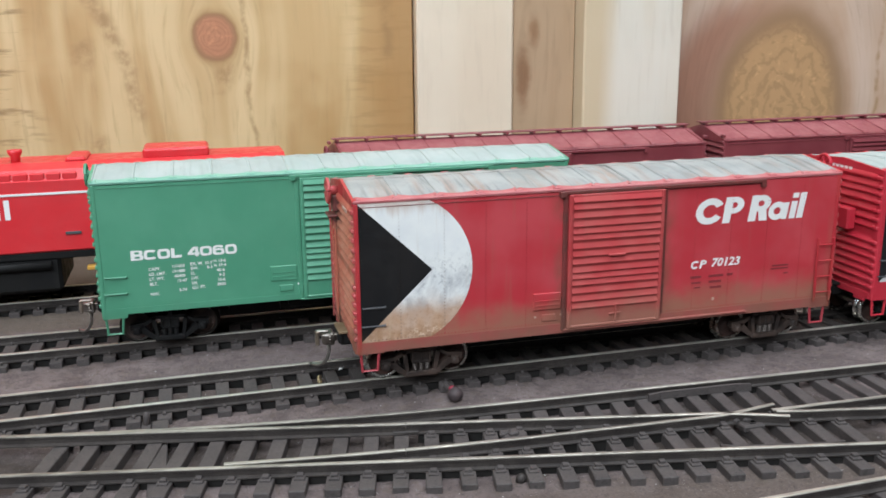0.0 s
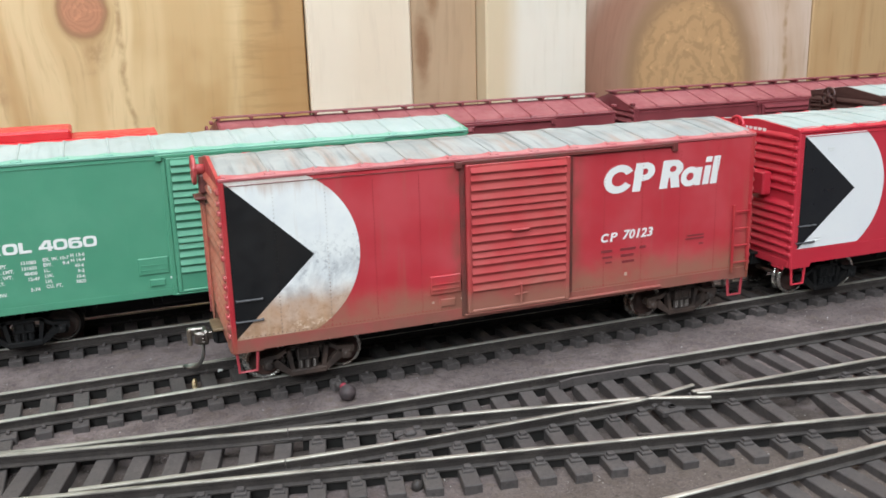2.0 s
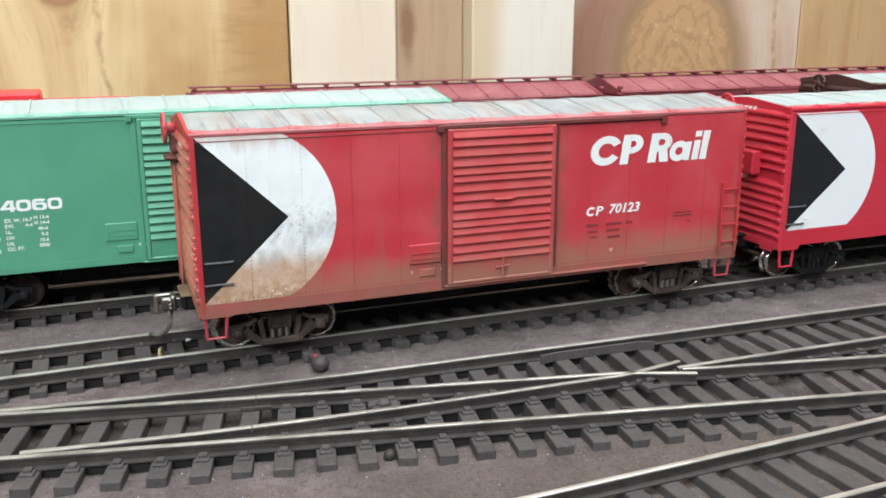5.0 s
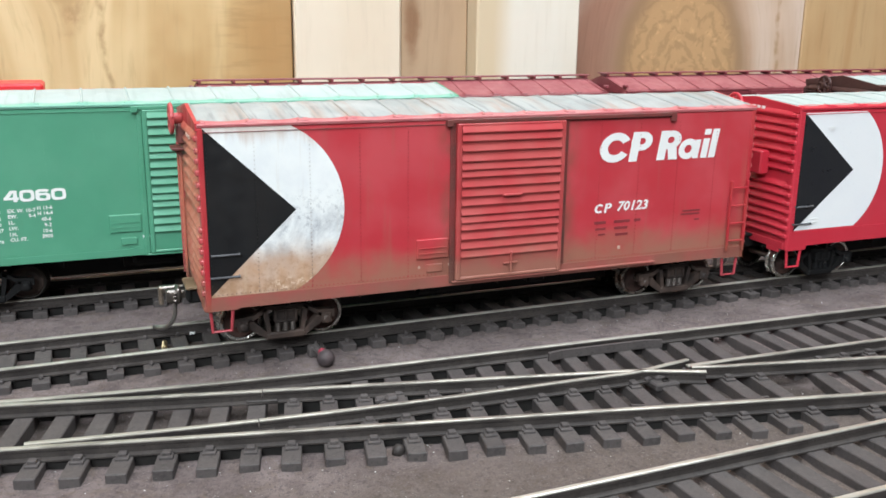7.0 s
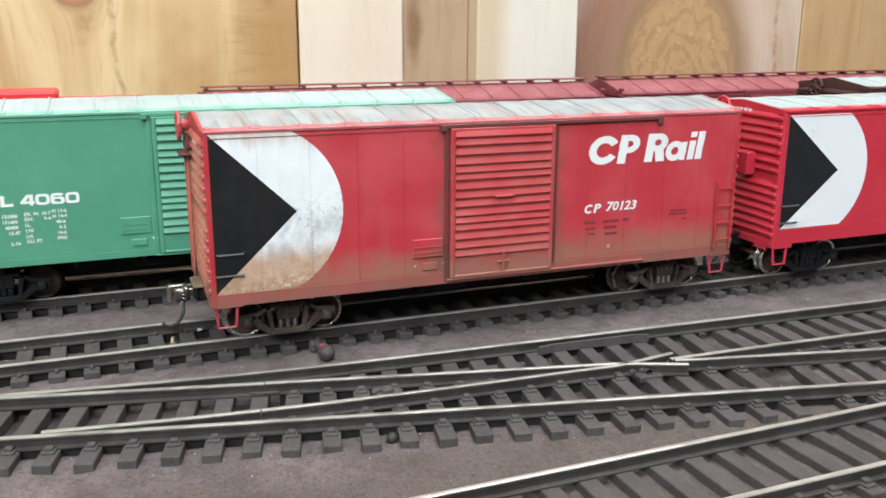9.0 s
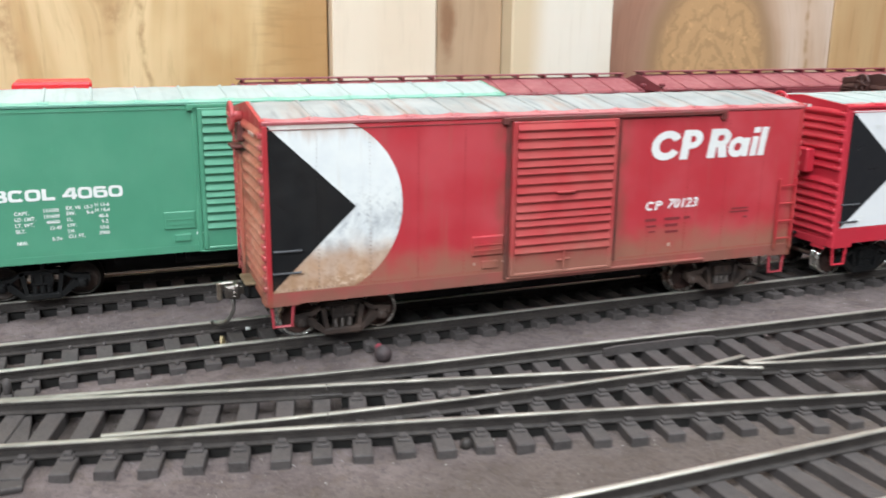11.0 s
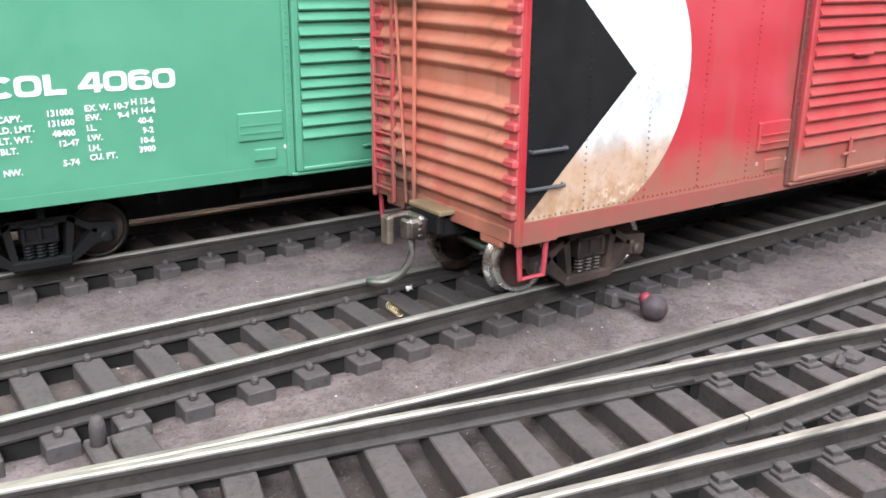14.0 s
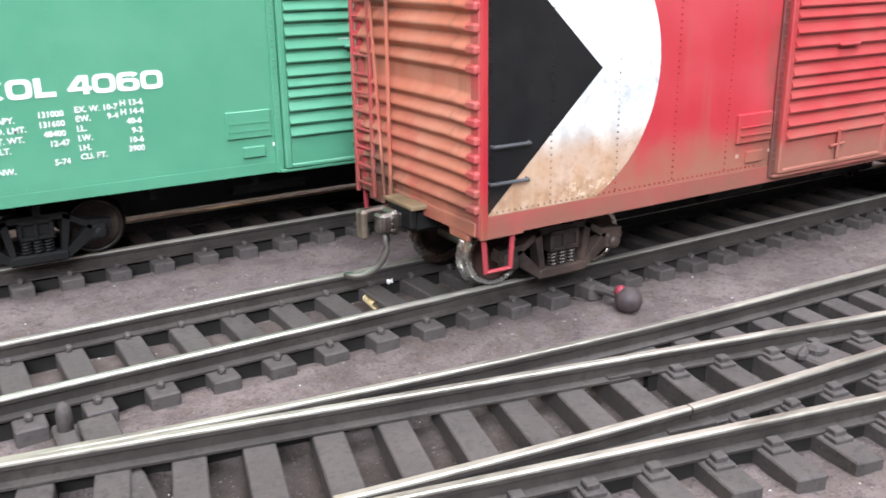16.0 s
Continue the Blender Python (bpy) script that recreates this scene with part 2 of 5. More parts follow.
def metal(name, base, rough, spots=None, amount=1.0):
    g = Graph(name)
    c = base
    if spots:
        c = g.mix(g.fit(g.noise(1.0, 5, 0.65, g.pos(0.35, 2.5, 1)), 0.4, 0.62), base, spots)
    return g.done(c, g.fit(g.noise(6, 3), 0.3, 0.7, rough - 0.06, rough + 0.12), amount, g.noise(40, 2), 0.003, 0.2)


DARKWHEEL = metal("blackened_wheel_metal", (0.06, 0.055, 0.05), 0.45)
STEEL = metal("polished_wheel_steel", (0.62, 0.60, 0.56), 0.22)
RAILTOP = metal("worn_nickel_rail_head", (0.57, 0.545, 0.485), 0.34, (0.38, 0.355, 0.31), 0.68)
RAILDULL = metal("dull_oxidised_rail_head", (0.36, 0.336, 0.29), 0.43, (0.18, 0.165, 0.142), 0.56)
BRASS = metal("brass_wire", (0.55, 0.43, 0.25), 0.36)
WIRE = metal("dull_steel_wire", (0.50, 0.48, 0.46), 0.34)
SPRING = metal("dull_spring_metal", (0.12, 0.10, 0.09), 0.45, (0.04, 0.03, 0.025), 0.5)
BRONZED = metal("brownish_worn_jaw_metal", (0.30, 0.24, 0.19), 0.45, (0.17, 0.13, 0.10), 0.7)
RIM = metal("part_rusted_wheel_rim", (0.60, 0.58, 0.54), 0.24, (0.12, 0.07, 0.05), 0.85)
DARKMETAL = metal("dark_coupler_metal", (0.34, 0.31, 0.285), 0.40, (0.2, 0.17, 0.15))


def dull(name, a, b, scale, rough, grain=40, height=0.01, vary=0.0, dark=None, dust=None):
    g = Graph(name)
    c = g.mix(g.fit(g.noise(scale, 5), 0.35, 0.65), a, b)
    if dark:
        c = g.mix(g.fit(g.noise(grain * 0.5, 3), 0.5, 0.68, 0, 0.6), c, dark)
    if dust:
        c = g.mix(g.fit(g.noise(9, 5, 0.7), 0.52, 0.74, 0, 0.75), c, dust)
        c = g.mix(g.fit(g.noise(30, 3, 0.7), 0.64, 0.74, 0, 0.8), c, tuple(2.2 * v for v in dust))
    if vary:
        c = g.mix(g.math("MULTIPLY", g.random(), vary), c, tuple(1.7 * v for v in a))
    return g.done(c, rough, 0.0, g.noise(grain, 4), height, 0.6, 0.25)


RAILSIDE = dull("grimy_rail_side", (0.032, 0.027, 0.025), (0.052, 0.044, 0.040), 1.5, 0.5, 30, 0.006, 0, (0.024, 0.020, 0.019))
TIE = dull("dark_grey_plastic_tie", (0.053, 0.045, 0.0435), (0.070, 0.060, 0.057), 1.2, 0.66, 26, 0.014, 0.3, (0.026, 0.024, 0.023), (0.085, 0.076, 0.071))
# Darker than the tie plastic: shade under the rails put into the web's colour.
WEB = dull("shade_darkened_tie_web", (0.010, 0.009, 0.008), (0.016, 0.014, 0.013), 2, 0.8)
BALL = dull("dark_painted_ball", (0.045, 0.035, 0.036), (0.075, 0.055, 0.055), 6, 0.55, 60, 0.006)
REDTIP = dull("red_paint_dab", (0.26, 0.03, 0.05), (0.17, 0.03, 0.04), 8, 0.5, 60, 0.004)


def ballast():
    g = Graph("grey_brown_cinder_ground")
    c = g.mix(g.fit(g.noise(0.35, 5), 0.35, 0.65), (0.150, 0.118, 0.115), (0.205, 0.162, 0.156))
    c = g.mix(g.fit(g.noise(1.1, 5, 0.65), 0.44, 0.62, 0, 0.7), c, (0.092, 0.070, 0.067))
    c = g.mix(g.fit(g.noise(2.6, 5, 0.6, None, 0.5), 0.5, 0.68, 0, 0.55), c, (0.125, 0.093, 0.071))
    edge = g.math("ADD", g.axis(1), g.math("MULTIPLY", g.math("SUBTRACT", g.noise(0.8, 4), 0.5), 1.4))
    c = g.mix(g.fit(edge, 8.9, 9.7, 0.0, 0.85), c, (0.13, 0.10, 0.076))
    # Front ground: browner dirt, with the viewer's shade also put into its colour.
    c = g.mix(g.fit(edge, -4.6, -6.6, 0.0, 0.7), c, (0.105, 0.082, 0.066))
    c = g.mix(g.fit(g.noise(7, 5, 0.7), 0.5, 0.7, 0, 0.65), c, (0.044, 0.036, 0.036))
    c = g.mix(g.fit(g.noise(16, 4, 0.7), 0.5, 0.66, 0, 0.42), c, (0.195, 0.155, 0.15))
    c = g.mix(g.fit(g.noise(26, 3, 0.65), 0.54, 0.66, 0, 0.6), c, (0.036, 0.03, 0.03))
    x, y = g.axis(0), g.axis(1)
    d = g.math("ADD", x, 9.0)
    far = g.math("ADD", g.math("MULTIPLY", g.math("MULTIPLY", d, d), 0.0062), g.math("ADD", g.math("MULTIPLY", d, -0.213), 0.012))
    # Darker ground inside the turnout's outer rails.
    bed = g.math("MULTIPLY", g.fit(g.math("ADD", y, g.math("MULTIPLY", x, 0.212)), -3.9, -3.6), g.fit(g.math("SUBTRACT", far, y), 0.0, 0.3))
    bed = g.math("MULTIPLY", bed, g.fit(g.noise(1.6, 4, 0.6), 0.3, 0.65, 1.0, 0.75))
    c = g.mix(g.math("MULTIPLY", bed, g.fit(x, 13.0, 12.0, 0.0, 0.85)), c, (0.032, 0.025, 0.02))
    # Darker brown ground between the rails of the two nearer plain tracks.
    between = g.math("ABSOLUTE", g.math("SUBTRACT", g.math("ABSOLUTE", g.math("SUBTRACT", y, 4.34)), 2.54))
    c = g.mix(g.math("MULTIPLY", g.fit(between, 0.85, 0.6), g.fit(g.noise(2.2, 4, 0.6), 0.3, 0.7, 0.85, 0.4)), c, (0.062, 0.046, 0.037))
    c = g.mix(g.fit(g.noise(30, 2, 0.6), 0.68, 0.73, 0, 0.85), c, (0.36, 0.34, 0.33))
    return g.done(c, 0.85, 0.0, g.math("ADD", g.noise(14, 5, 0.75), g.math("MULTIPLY", g.noise(3.0, 4), 1.2)), 0.075, 0.9, 0.2)


GROUND = ballast()
GRIT = dull("mixed_grit", (0.075, 0.064, 0.06), (0.13, 0.112, 0.105), 9, 0.9)
FLECK = dull("white_flecks", (0.7, 0.7, 0.68), (0.5, 0.5, 0.48), 9, 0.7)


def board_wood(name, light, dark, knots=(), ring=0.0, off=0.0, rough=0.5, contrast=1.0, halo=None, marks=(), smear=None):
    """Planed pine: upright grain bending round knots (x, z, half-width, half-height, colour), pitch marks (x, z0, z1, half-width, lean)."""
    g = Graph(name)
    x, z = g.axis(0), g.axis(2)
    bend = None
    for kx, kz, kw, kh, _ in knots:
        dx = g.math("DIVIDE", g.math("SUBTRACT", x, kx), kw)
        dz = g.math("DIVIDE", g.math("SUBTRACT", z, kz), kh)
        r2 = g.math("ADD", g.math("MULTIPLY", dx, dx), g.math("MULTIPLY", dz, dz))
        pull = g.math("DIVIDE", g.math("MULTIPLY", dx, kw * 0.9), g.math("ADD", g.math("MULTIPLY", r2, 0.5), 0.35))
        bend = pull if bend is None else g.math("ADD", bend, pull)
    gx = x if bend is None else g.math("SUBTRACT", x, bend)
    comb = g.node("ShaderNodeCombineXYZ")
    g.link(g.math("ADD", gx, off), comb.inputs[0])
    g.link(g.math("MULTIPLY", z, 0.10), comb.inputs[2])
    v = comb.outputs[0]
    wide = g.noise(0.42, 3, 0.5, v, 0.6)
    fine = g.noise(3.2, 4, 0.6, v, 0.3)
    c = g.mix(g.fit(wide, 0.38, 0.66, 0.0, contrast), light, dark)
    c = g.mix(g.fit(fine, 0.5, 0.72, 0.0, 0.35 * contrast), c, tuple(0.72 * q for q in dark))
    c = g.mix(g.fit(g.noise(0.22, 3), 0.4, 0.7, 0, 0.35), c, tuple(min(0.85, 1.15 * q) for q in light))
    if marks and halo is None:
        saw = g.fit(g.noise(1.0, 4, 0.6, g.pos(0.35, 1, 2.4)), 0.50, 0.64, 0.0, 0.75)
        c = g.mix(g.math("MULTIPLY", saw, g.math("ADD", g.fit(g.math("ADD", x, g.math("MULTIPLY", wide, 3.0)), -7.6, -9.6), g.fit(g.math("ADD", x, g.math("MULTIPLY", wide, 2.0)), 3.6, 5.6, 0.0, 0.4))), c, tuple(0.55 * q for q in dark))
    if smear:
        sx0, sx1, sc = smear
        c = g.mix(g.fit(g.math("ADD", x, g.math("MULTIPLY", g.math("SUBTRACT", wide, 0.5), 1.5)), sx0, sx1, 0.0, 0.75), c, sc)
    for mx, z0, z1, mw, lean in marks:
        mid = g.math("ADD", g.math("MULTIPLY", g.math("SUBTRACT", z, (z0 + z1) / 2), lean), mx)
        off_x = g.math("ABSOLUTE", g.math("ADD", g.math("SUBTRACT", x, mid), g.math("MULTIPLY", g.math("SUBTRACT", g.noise(0.45, 3), 0.5), 1.0)))
        span = g.math("MULTIPLY", g.fit(z, z0 - 0.3, z0 + 0.3), g.fit(z, z1 + 0.3, z1 - 0.3))
        broken = g.fit(g.noise(1.4, 4, 0.65), 0.34, 0.62, 0.12, 0.75)
        c = g.mix(g.math("MULTIPLY", g.math("MULTIPLY", g.fit(off_x, mw, 0.05 * mw), span), broken), c, (0.33, 0.195, 0.085))
    for kx, kz, kw, kh, kc in knots:
        dx = g.math("DIVIDE", g.math("SUBTRACT", x, kx), kw)
        dz = g.math("DIVIDE", g.math("SUBTRACT", z, kz), kh)
        wob = g.math("MULTIPLY", g.math("SUBTRACT", g.noise(0.75 / max(0.6, min(kw, 1.6)), 4), 0.5), 0.16 if halo else 0.3)
        r = g.math("ADD", g.math("SQRT", g.math("ADD", g.math("MULTIPLY", dx, dx), g.math("MULTIPLY", dz, dz))), wob)
        if halo:
            hx, hw, hc = halo
            ex = g.math("DIVIDE", g.math("SUBTRACT", x, kx + hx), hw)
            er = g.math("ADD", g.math("SQRT", g.math("ADD", g.math("MULTIPLY", ex, ex), g.math("MULTIPLY", dz, dz))), wob)
            c = g.mix(g.fit(er, 1.5, 1.05, 0.0, 0.95), c, g.mix(g.fit(fine, 0.4, 0.65, 0, 0.5), hc, tuple(0.75 * q for q in hc)))
        swirl = g.math("ADD", g.math("MULTIPLY", r, 30.0), g.math("MULTIPLY", g.noise(0.75, 5, 0.6, None, 0.8), 24.0))
        rings = g.fit(g.math("SINE", swirl), -0.2, 1.0, 0.0, 0.5 if halo else 0.3)
        core = g.mix(rings, kc, tuple(0.62 * q for q in kc))
        core = g.mix(g.fit(g.noise(1.3, 4, 0.6, None, 1.5), 0.55, 0.7, 0, 0.5), core, tuple(min(0.8, 1.45 * q) for q in kc))
        if kw > 0.6:
            c = g.mix(g.fit(r, 1.55, 1.05, 0.0, 0.6), c, tuple(0.8 * q for q in dark))
            c = g.mix(g.fit(r, 1.28, 1.05, 0.0, 0.7), c, tuple(0.6 * q for q in kc))
            c = g.mix(g.fit(r, 1.1, 0.84, 0.0, 0.95), c, core)
        else:
            c = g.mix(g.fit(g.math("ADD", r, g.math("MULTIPLY", g.math("SUBTRACT", g.noise(1.2, 4), 0.5), 1.2)), 1.5, 0.3, 0.0, 0.75), c, core)
    return g.done(c, rough, 0.0, fine, 0.02, 0.25)


PINE_L = board_wood("knotty_yellow_pine", (0.65, 0.485, 0.265), (0.455, 0.28, 0.115), ((-2.59, 9.49, 0.84, 0.92, (0.45, 0.205, 0.11)),), 0, 3.0, 0.5, 1.0, None,
                    ((-7.00, 8.21, 11.51, 0.62, -0.42), (-6.20, 6.01, 8.21, 0.50, -0.20), (-7.80, 3.50, 5.31, 0.60, 0.00), (-1.24, 3.01, 12.01, 0.20, -0.05), (-8.19, 8.21, 9.40, 0.70, 0.00), (5.21, 8.51, 12.01, 0.50, 0.00), (-2.29, 7.00, 8.21, 0.60, 0.30)), (3.42, 6.00, (0.38, 0.21, 0.08)))
PINE_W = board_wood("pale_planed_stud", (0.70, 0.60, 0.47), (0.66, 0.54, 0.40), (), 0, 11.0, 0.55, 0.6)
PINE_W2 = board_wood("whitish_planed_stud", (0.66, 0.61, 0.52), (0.60, 0.51, 0.385), (), 0, 23.0, 0.55, 0.7, None, (), (15.1, 14.3, (0.55, 0.42, 0.25)))
PINE_B = board_wood("shaded_brown_board", (0.42, 0.29, 0.18), (0.34, 0.22, 0.125), ((10.85, 7.6, 0.34, 1.5, (0.20, 0.09, 0.04)), (11.35, 9.6, 0.3, 0.7, (0.24, 0.12, 0.055))), 0, 5.0)
PINE_K = board_wood("large_knot_pine", (0.56, 0.42, 0.33), (0.45, 0.29, 0.185), ((26.6, 5.2, 3.4, 4.5, (0.47, 0.28, 0.135)),), 0, 17.0, 0.5, 1.0, (-1.9, 4.3, (0.35, 0.175, 0.115)), ((32.6, 4.0, 14.0, 0.2, 0.0),))
PINE_R = board_wood("orange_brown_pine", (0.47, 0.30, 0.15), (0.40, 0.22, 0.095), (), 0, 31.0)


def wall_paint(name, c0):
    g = Graph(name)
    c = g.mix(g.noise(0.05, 4), c0, tuple(0.92 * v for v in c0))
    return g.done(c, 0.8, 0.0, g.noise(4, 4), 0.02, 0.3)


ROOMWALL = wall_paint("cream_wall_paint", (0.27, 0.265, 0.255))
CEILING = wall_paint("white_ceiling_paint", (0.8, 0.8, 0.79))
FLOORM = wall_paint("grey_floor_paint", (0.14, 0.135, 0.13))
PLY = dull("baseboard_plywood", (0.35, 0.25, 0.15), (0.28, 0.19, 0.11), 0.2, 0.7)


# ---- mesh helpers (all in centimetres) ----
BASE = {}


def thing(name, base, label, category, group="", kind=""):
    """An Empty at the base of a thing made of parts."""
    ob = new(name)
    ob.empty_display_size = 0.01
    ob.location = [v * CM for v in base]
    BASE[ob.name] = base
    return tagged(ob, label, category, group, kind)


def part(name, bm, material, parent=None, label="", smooth=False):
    """Links bm as one mesh under its thing or part; bm holds world centimetres."""
    base = BASE[parent.name] if parent else (0, 0, 0)
    bmesh.ops.translate(bm, verts=bm.verts, vec=[-v for v in base])
    bmesh.ops.scale(bm, verts=bm.verts, vec=(CM, CM, CM))
    me = bpy.data.meshes.new(name)
    bm.to_mesh(me)
    bm.free()
    if smooth:
        me.polygons.foreach_set("use_smooth", [True] * len(me.polygons))
    me.materials.append(material)
    ob = new(name, me)
    if parent:
        ob.parent = parent
        BASE[ob.name] = base
    return tagged(ob, label)


def B():
    return bmesh.new()


def box(bm, x0, x1, y0, y1, z0, z1, b=0.0, m=None):
    """A box, its edges chamfered by b."""
    t = bmesh.new() if b or m else bm
    made = bmesh.ops.create_cube(t, size=1.0)["verts"]
    bmesh.ops.scale(t, verts=made, vec=(x1 - x0, y1 - y0, z1 - z0))
    bmesh.ops.translate(t, verts=made, vec=((x0 + x1) / 2, (y0 + y1) / 2, (z0 + z1) / 2))
    if b:
        bmesh.ops.bevel(t, geom=list(t.edges), offset=b, segments=1, affect="EDGES", clamp_overlap=True)
    if t is not bm:
        if m is not None:
            t.transform(m)
        me = bpy.data.meshes.new("tmp")
        t.to_mesh(me)
        t.free()
        bm.from_mesh(me)
        bpy.data.meshes.remove(me)
    return bm


def tube(bm, points, r, seg=8, closed=False):
    """A round bar along points."""
    pts = [Vector(p) for p in points]
    rings = []
    n = len(pts)
    for i, p in enumerate(pts):
        a = pts[(i - 1) % n] if closed or i else p
        c = pts[(i + 1) % n] if closed or i < n - 1 else p
        d = (c - a).normalized()
        side = d.cross(Vector((0, 0, 1)))
        if side.length < 1e-3:
            side = d.cross(Vector((0, 1, 0)))
        side.normalize()
        up = side.cross(d)
        rings.append([bm.verts.new(p + r * (math.cos(2 * math.pi * k / seg) * side + math.sin(2 * math.pi * k / seg) * up)) for k in range(seg)])
    for i in range(n if closed else n - 1):
        a, b = rings[i], rings[(i + 1) % n]
        for k in range(seg):
            bm.faces.new((a[k], a[(k + 1) % seg], b[(k + 1) % seg], b[k]))
    if not closed:
        bm.faces.new(rings[0][::-1])
        bm.faces.new(rings[-1])
    return bm


def lathe(bm, centre, axis, profile, seg=24, caps=True):
    """Turns (radius, along) pairs round an axis through centre."""
    q = Vector((0, 0, 1)).rotation_difference(Vector(axis)).to_matrix()
    rings = []
    for r, h in profile:
        rings.append([bm.verts.new(Vector(centre) + q @ Vector((r * math.cos(2 * math.pi * k / seg), r * math.sin(2 * math.pi * k / seg), h))) for k in range(seg)])
    for a, b in zip(rings, rings[1:]):
        for k in range(seg):
            bm.faces.new((a[k], a[(k + 1) % seg], b[(k + 1) % seg], b[k]))
    if caps:
        bm.faces.new(rings[0][::-1])
        bm.faces.new(rings[-1])
    return bm


def prism(bm, outline, y0, y1):
    """An (x, z) outline pushed from y0 to y1."""
    a = [bm.verts.new((x, y0, z)) for x, z in outline]
    b = [bm.verts.new((x, y1, z)) for x, z in outline]
    n = len(outline)
    bm.faces.new(a)
    bm.faces.new(b[::-1])
    for i in range(n):
        bm.faces.new((a[i], b[i], b[(i + 1) % n], a[(i + 1) % n]))
    bmesh.ops.recalc_face_normals(bm, faces=bm.faces)
    return bm


def plate(bm, outline, y):
    """A thin sheet of an (x, z) outline that faces -y."""
    return prism(bm, outline, y, y + 0.012)


def letters(name, text, x, y, z, height, material, parent, shear=0.0, bold=0.0, wide=1.0, end=False):
    """Built-in font lettering as a thin mesh on a side (facing -y) or an end (facing -x)."""
    c = bpy.data.curves.new(name, "FONT")
    c.body, c.size, c.shear, c.offset, c.extrude, c.resolution_u = text, 1.0, shear, bold, 0.006, 2
    tmp = bpy.data.objects.new(name, c)
    scene.collection.objects.link(tmp)
    me = bpy.data.meshes.new_from_object(tmp.evaluated_get(bpy.context.evaluated_depsgraph_get()))
    bpy.data.objects.remove(tmp)
    bm = bmesh.new()
    bm.from_mesh(me)
    bpy.data.meshes.remove(me)
    s = height / 0.69
    for v in bm.verts:
        u, w, d = v.co.x * s * wide, v.co.y * s, v.co.z
        v.co = (x - d, y - u, z + w) if end else (x + u, y - d, z + w)
    bmesh.ops.recalc_face_normals(bm, faces=bm.faces)
    if name != "car_number":
        return part(name, bm, material, parent)
    left = set(bm.verts)
    while left:
        grown, edge = set(), [left.pop()]
        while edge:
            v = edge.pop()
            grown.add(v)
            for e in v.link_edges:
                o = e.other_vert(v)
                if o in left:
                    left.discard(o)
                    edge.append(o)
        digit, made = B(), {}
        for v in grown:
            made[v] = digit.verts.new(v.co)
        for f in {f for v in grown for f in v.link_faces}:
            digit.faces.new([made[v] for v in f.verts])
        part("digit", digit, material, parent)
    bm.free()


def slanted(bm, x, z, w, h, y, lean=0.2):
    return plate(bm, [(x, z), (x + w, z), (x + w + lean * h, z + h), (x + lean * h, z + h)], y)


def oval(bm, x, z, rx, rz, y, lean=0.0, hole=0.0, gap=(0, 0), seg=24, square=1.0):
    """An oval dab or ring, leaning, with an optional gap (degrees) in the ring; square under 1 gives it rounded corners."""
    def at(f, t):
        c, s = math.cos(radians(t)), math.sin(radians(t))
        u, w = math.copysign(abs(c) ** square, c), math.copysign(abs(s) ** square, s)
        return (x + f * rx * u + lean * f * rz * w, z + f * rz * w)

    if not hole:
        return plate(bm, [at(1, 360 * k / seg) for k in range(seg)], y)
    a0, a1 = gap
    for k in range(seg):
        t0, t1 = 360 * k / seg, 360 * (k + 1) / seg
        if a0 <= (t0 + t1) / 2 <= a1 or a0 <= (t0 + t1) / 2 - 360 <= a1:
            continue
        plate(bm, [at(1, t0), at(1, t1), at(hole, t1), at(hole, t0)], y)
    return bm


# ---- the room and the layout board ----
def slab(name, x0, x1, y0, y1, z0, z1, material, label, category):
    return tagged(part(name, box(B(), x0, x1, y0, y1, z0, z1), material), label, category, "", "structure")


slab("floor", -200, 200, -250, 22, -104, -100, FLOORM, "grey painted room floor under the layout", "floor")
slab("ceiling", -200, 200, -250, 34, 140, 144, CEILING, "white painted ceiling of the room", "ceiling")
slab("wall_south", -200, 200, -254, -250, -100, 140, ROOMWALL, "plain cream wall behind the viewer", "wall")
slab("wall_west", -204, -200, -250, 34, -100, 140, ROOMWALL, "plain cream side wall", "wall")
slab("wall_east", 200, 204, -250, 34, -100, 140, ROOMWALL, "plain cream side wall", "wall")
slab("wall_behind_boards", -200, 200, 30, 34, -100, 140, PLY, "plain backing behind the pine boards", "wall")



def ramp(v, a, b):
    return min(1.0, max(0.0, (v - a) / (b - a)))


def ground_z(x, y):
    """Height of the scenery: gently uneven, sunk between the ties of each track."""
    z = 0.05 * (noise.noise((x * 0.75, y * 0.9, 0.3)) - 0.5) + 0.03 * noise.noise((x * 2.3, y * 2.3, 1.7))
    sunk = 0.0
    for yc in (1.80, 6.88, 12.45):
        off = abs(y - yc)
        sunk += 0.06 * ramp(off, 1.08, 0.98) * ramp(off, 0.6, 0.72) - 0.10 * ramp(off, 0.72, 0.6)
    if -10.5 < x < 12.5:
        sunk = max(sunk, 0.09 * ramp(y, r4(x) - 0.1, r4(x) + 0.3) * ramp(y, r1(x) + 0.1, r1(x) - 0.3))
    return z - sunk + 0.045


def r2(x):
    return -1.95 - 0.218 * x


def r4(x):
    return -3.93 - 0.212 * x


def r1(x):
    """The curved stock rail: tangent to the straight route on the west, bearing away to the east."""
    d = min(max(x + 9.0, 0.0), 13.0)
    return 0.012 - 0.218 * d + 0.00677 * d * d - 0.042 * max(x - 4.0, 0.0) - 0.218 * min(x + 9.0, 0.0)


def r3(x):
    return r1(x) - 2.03


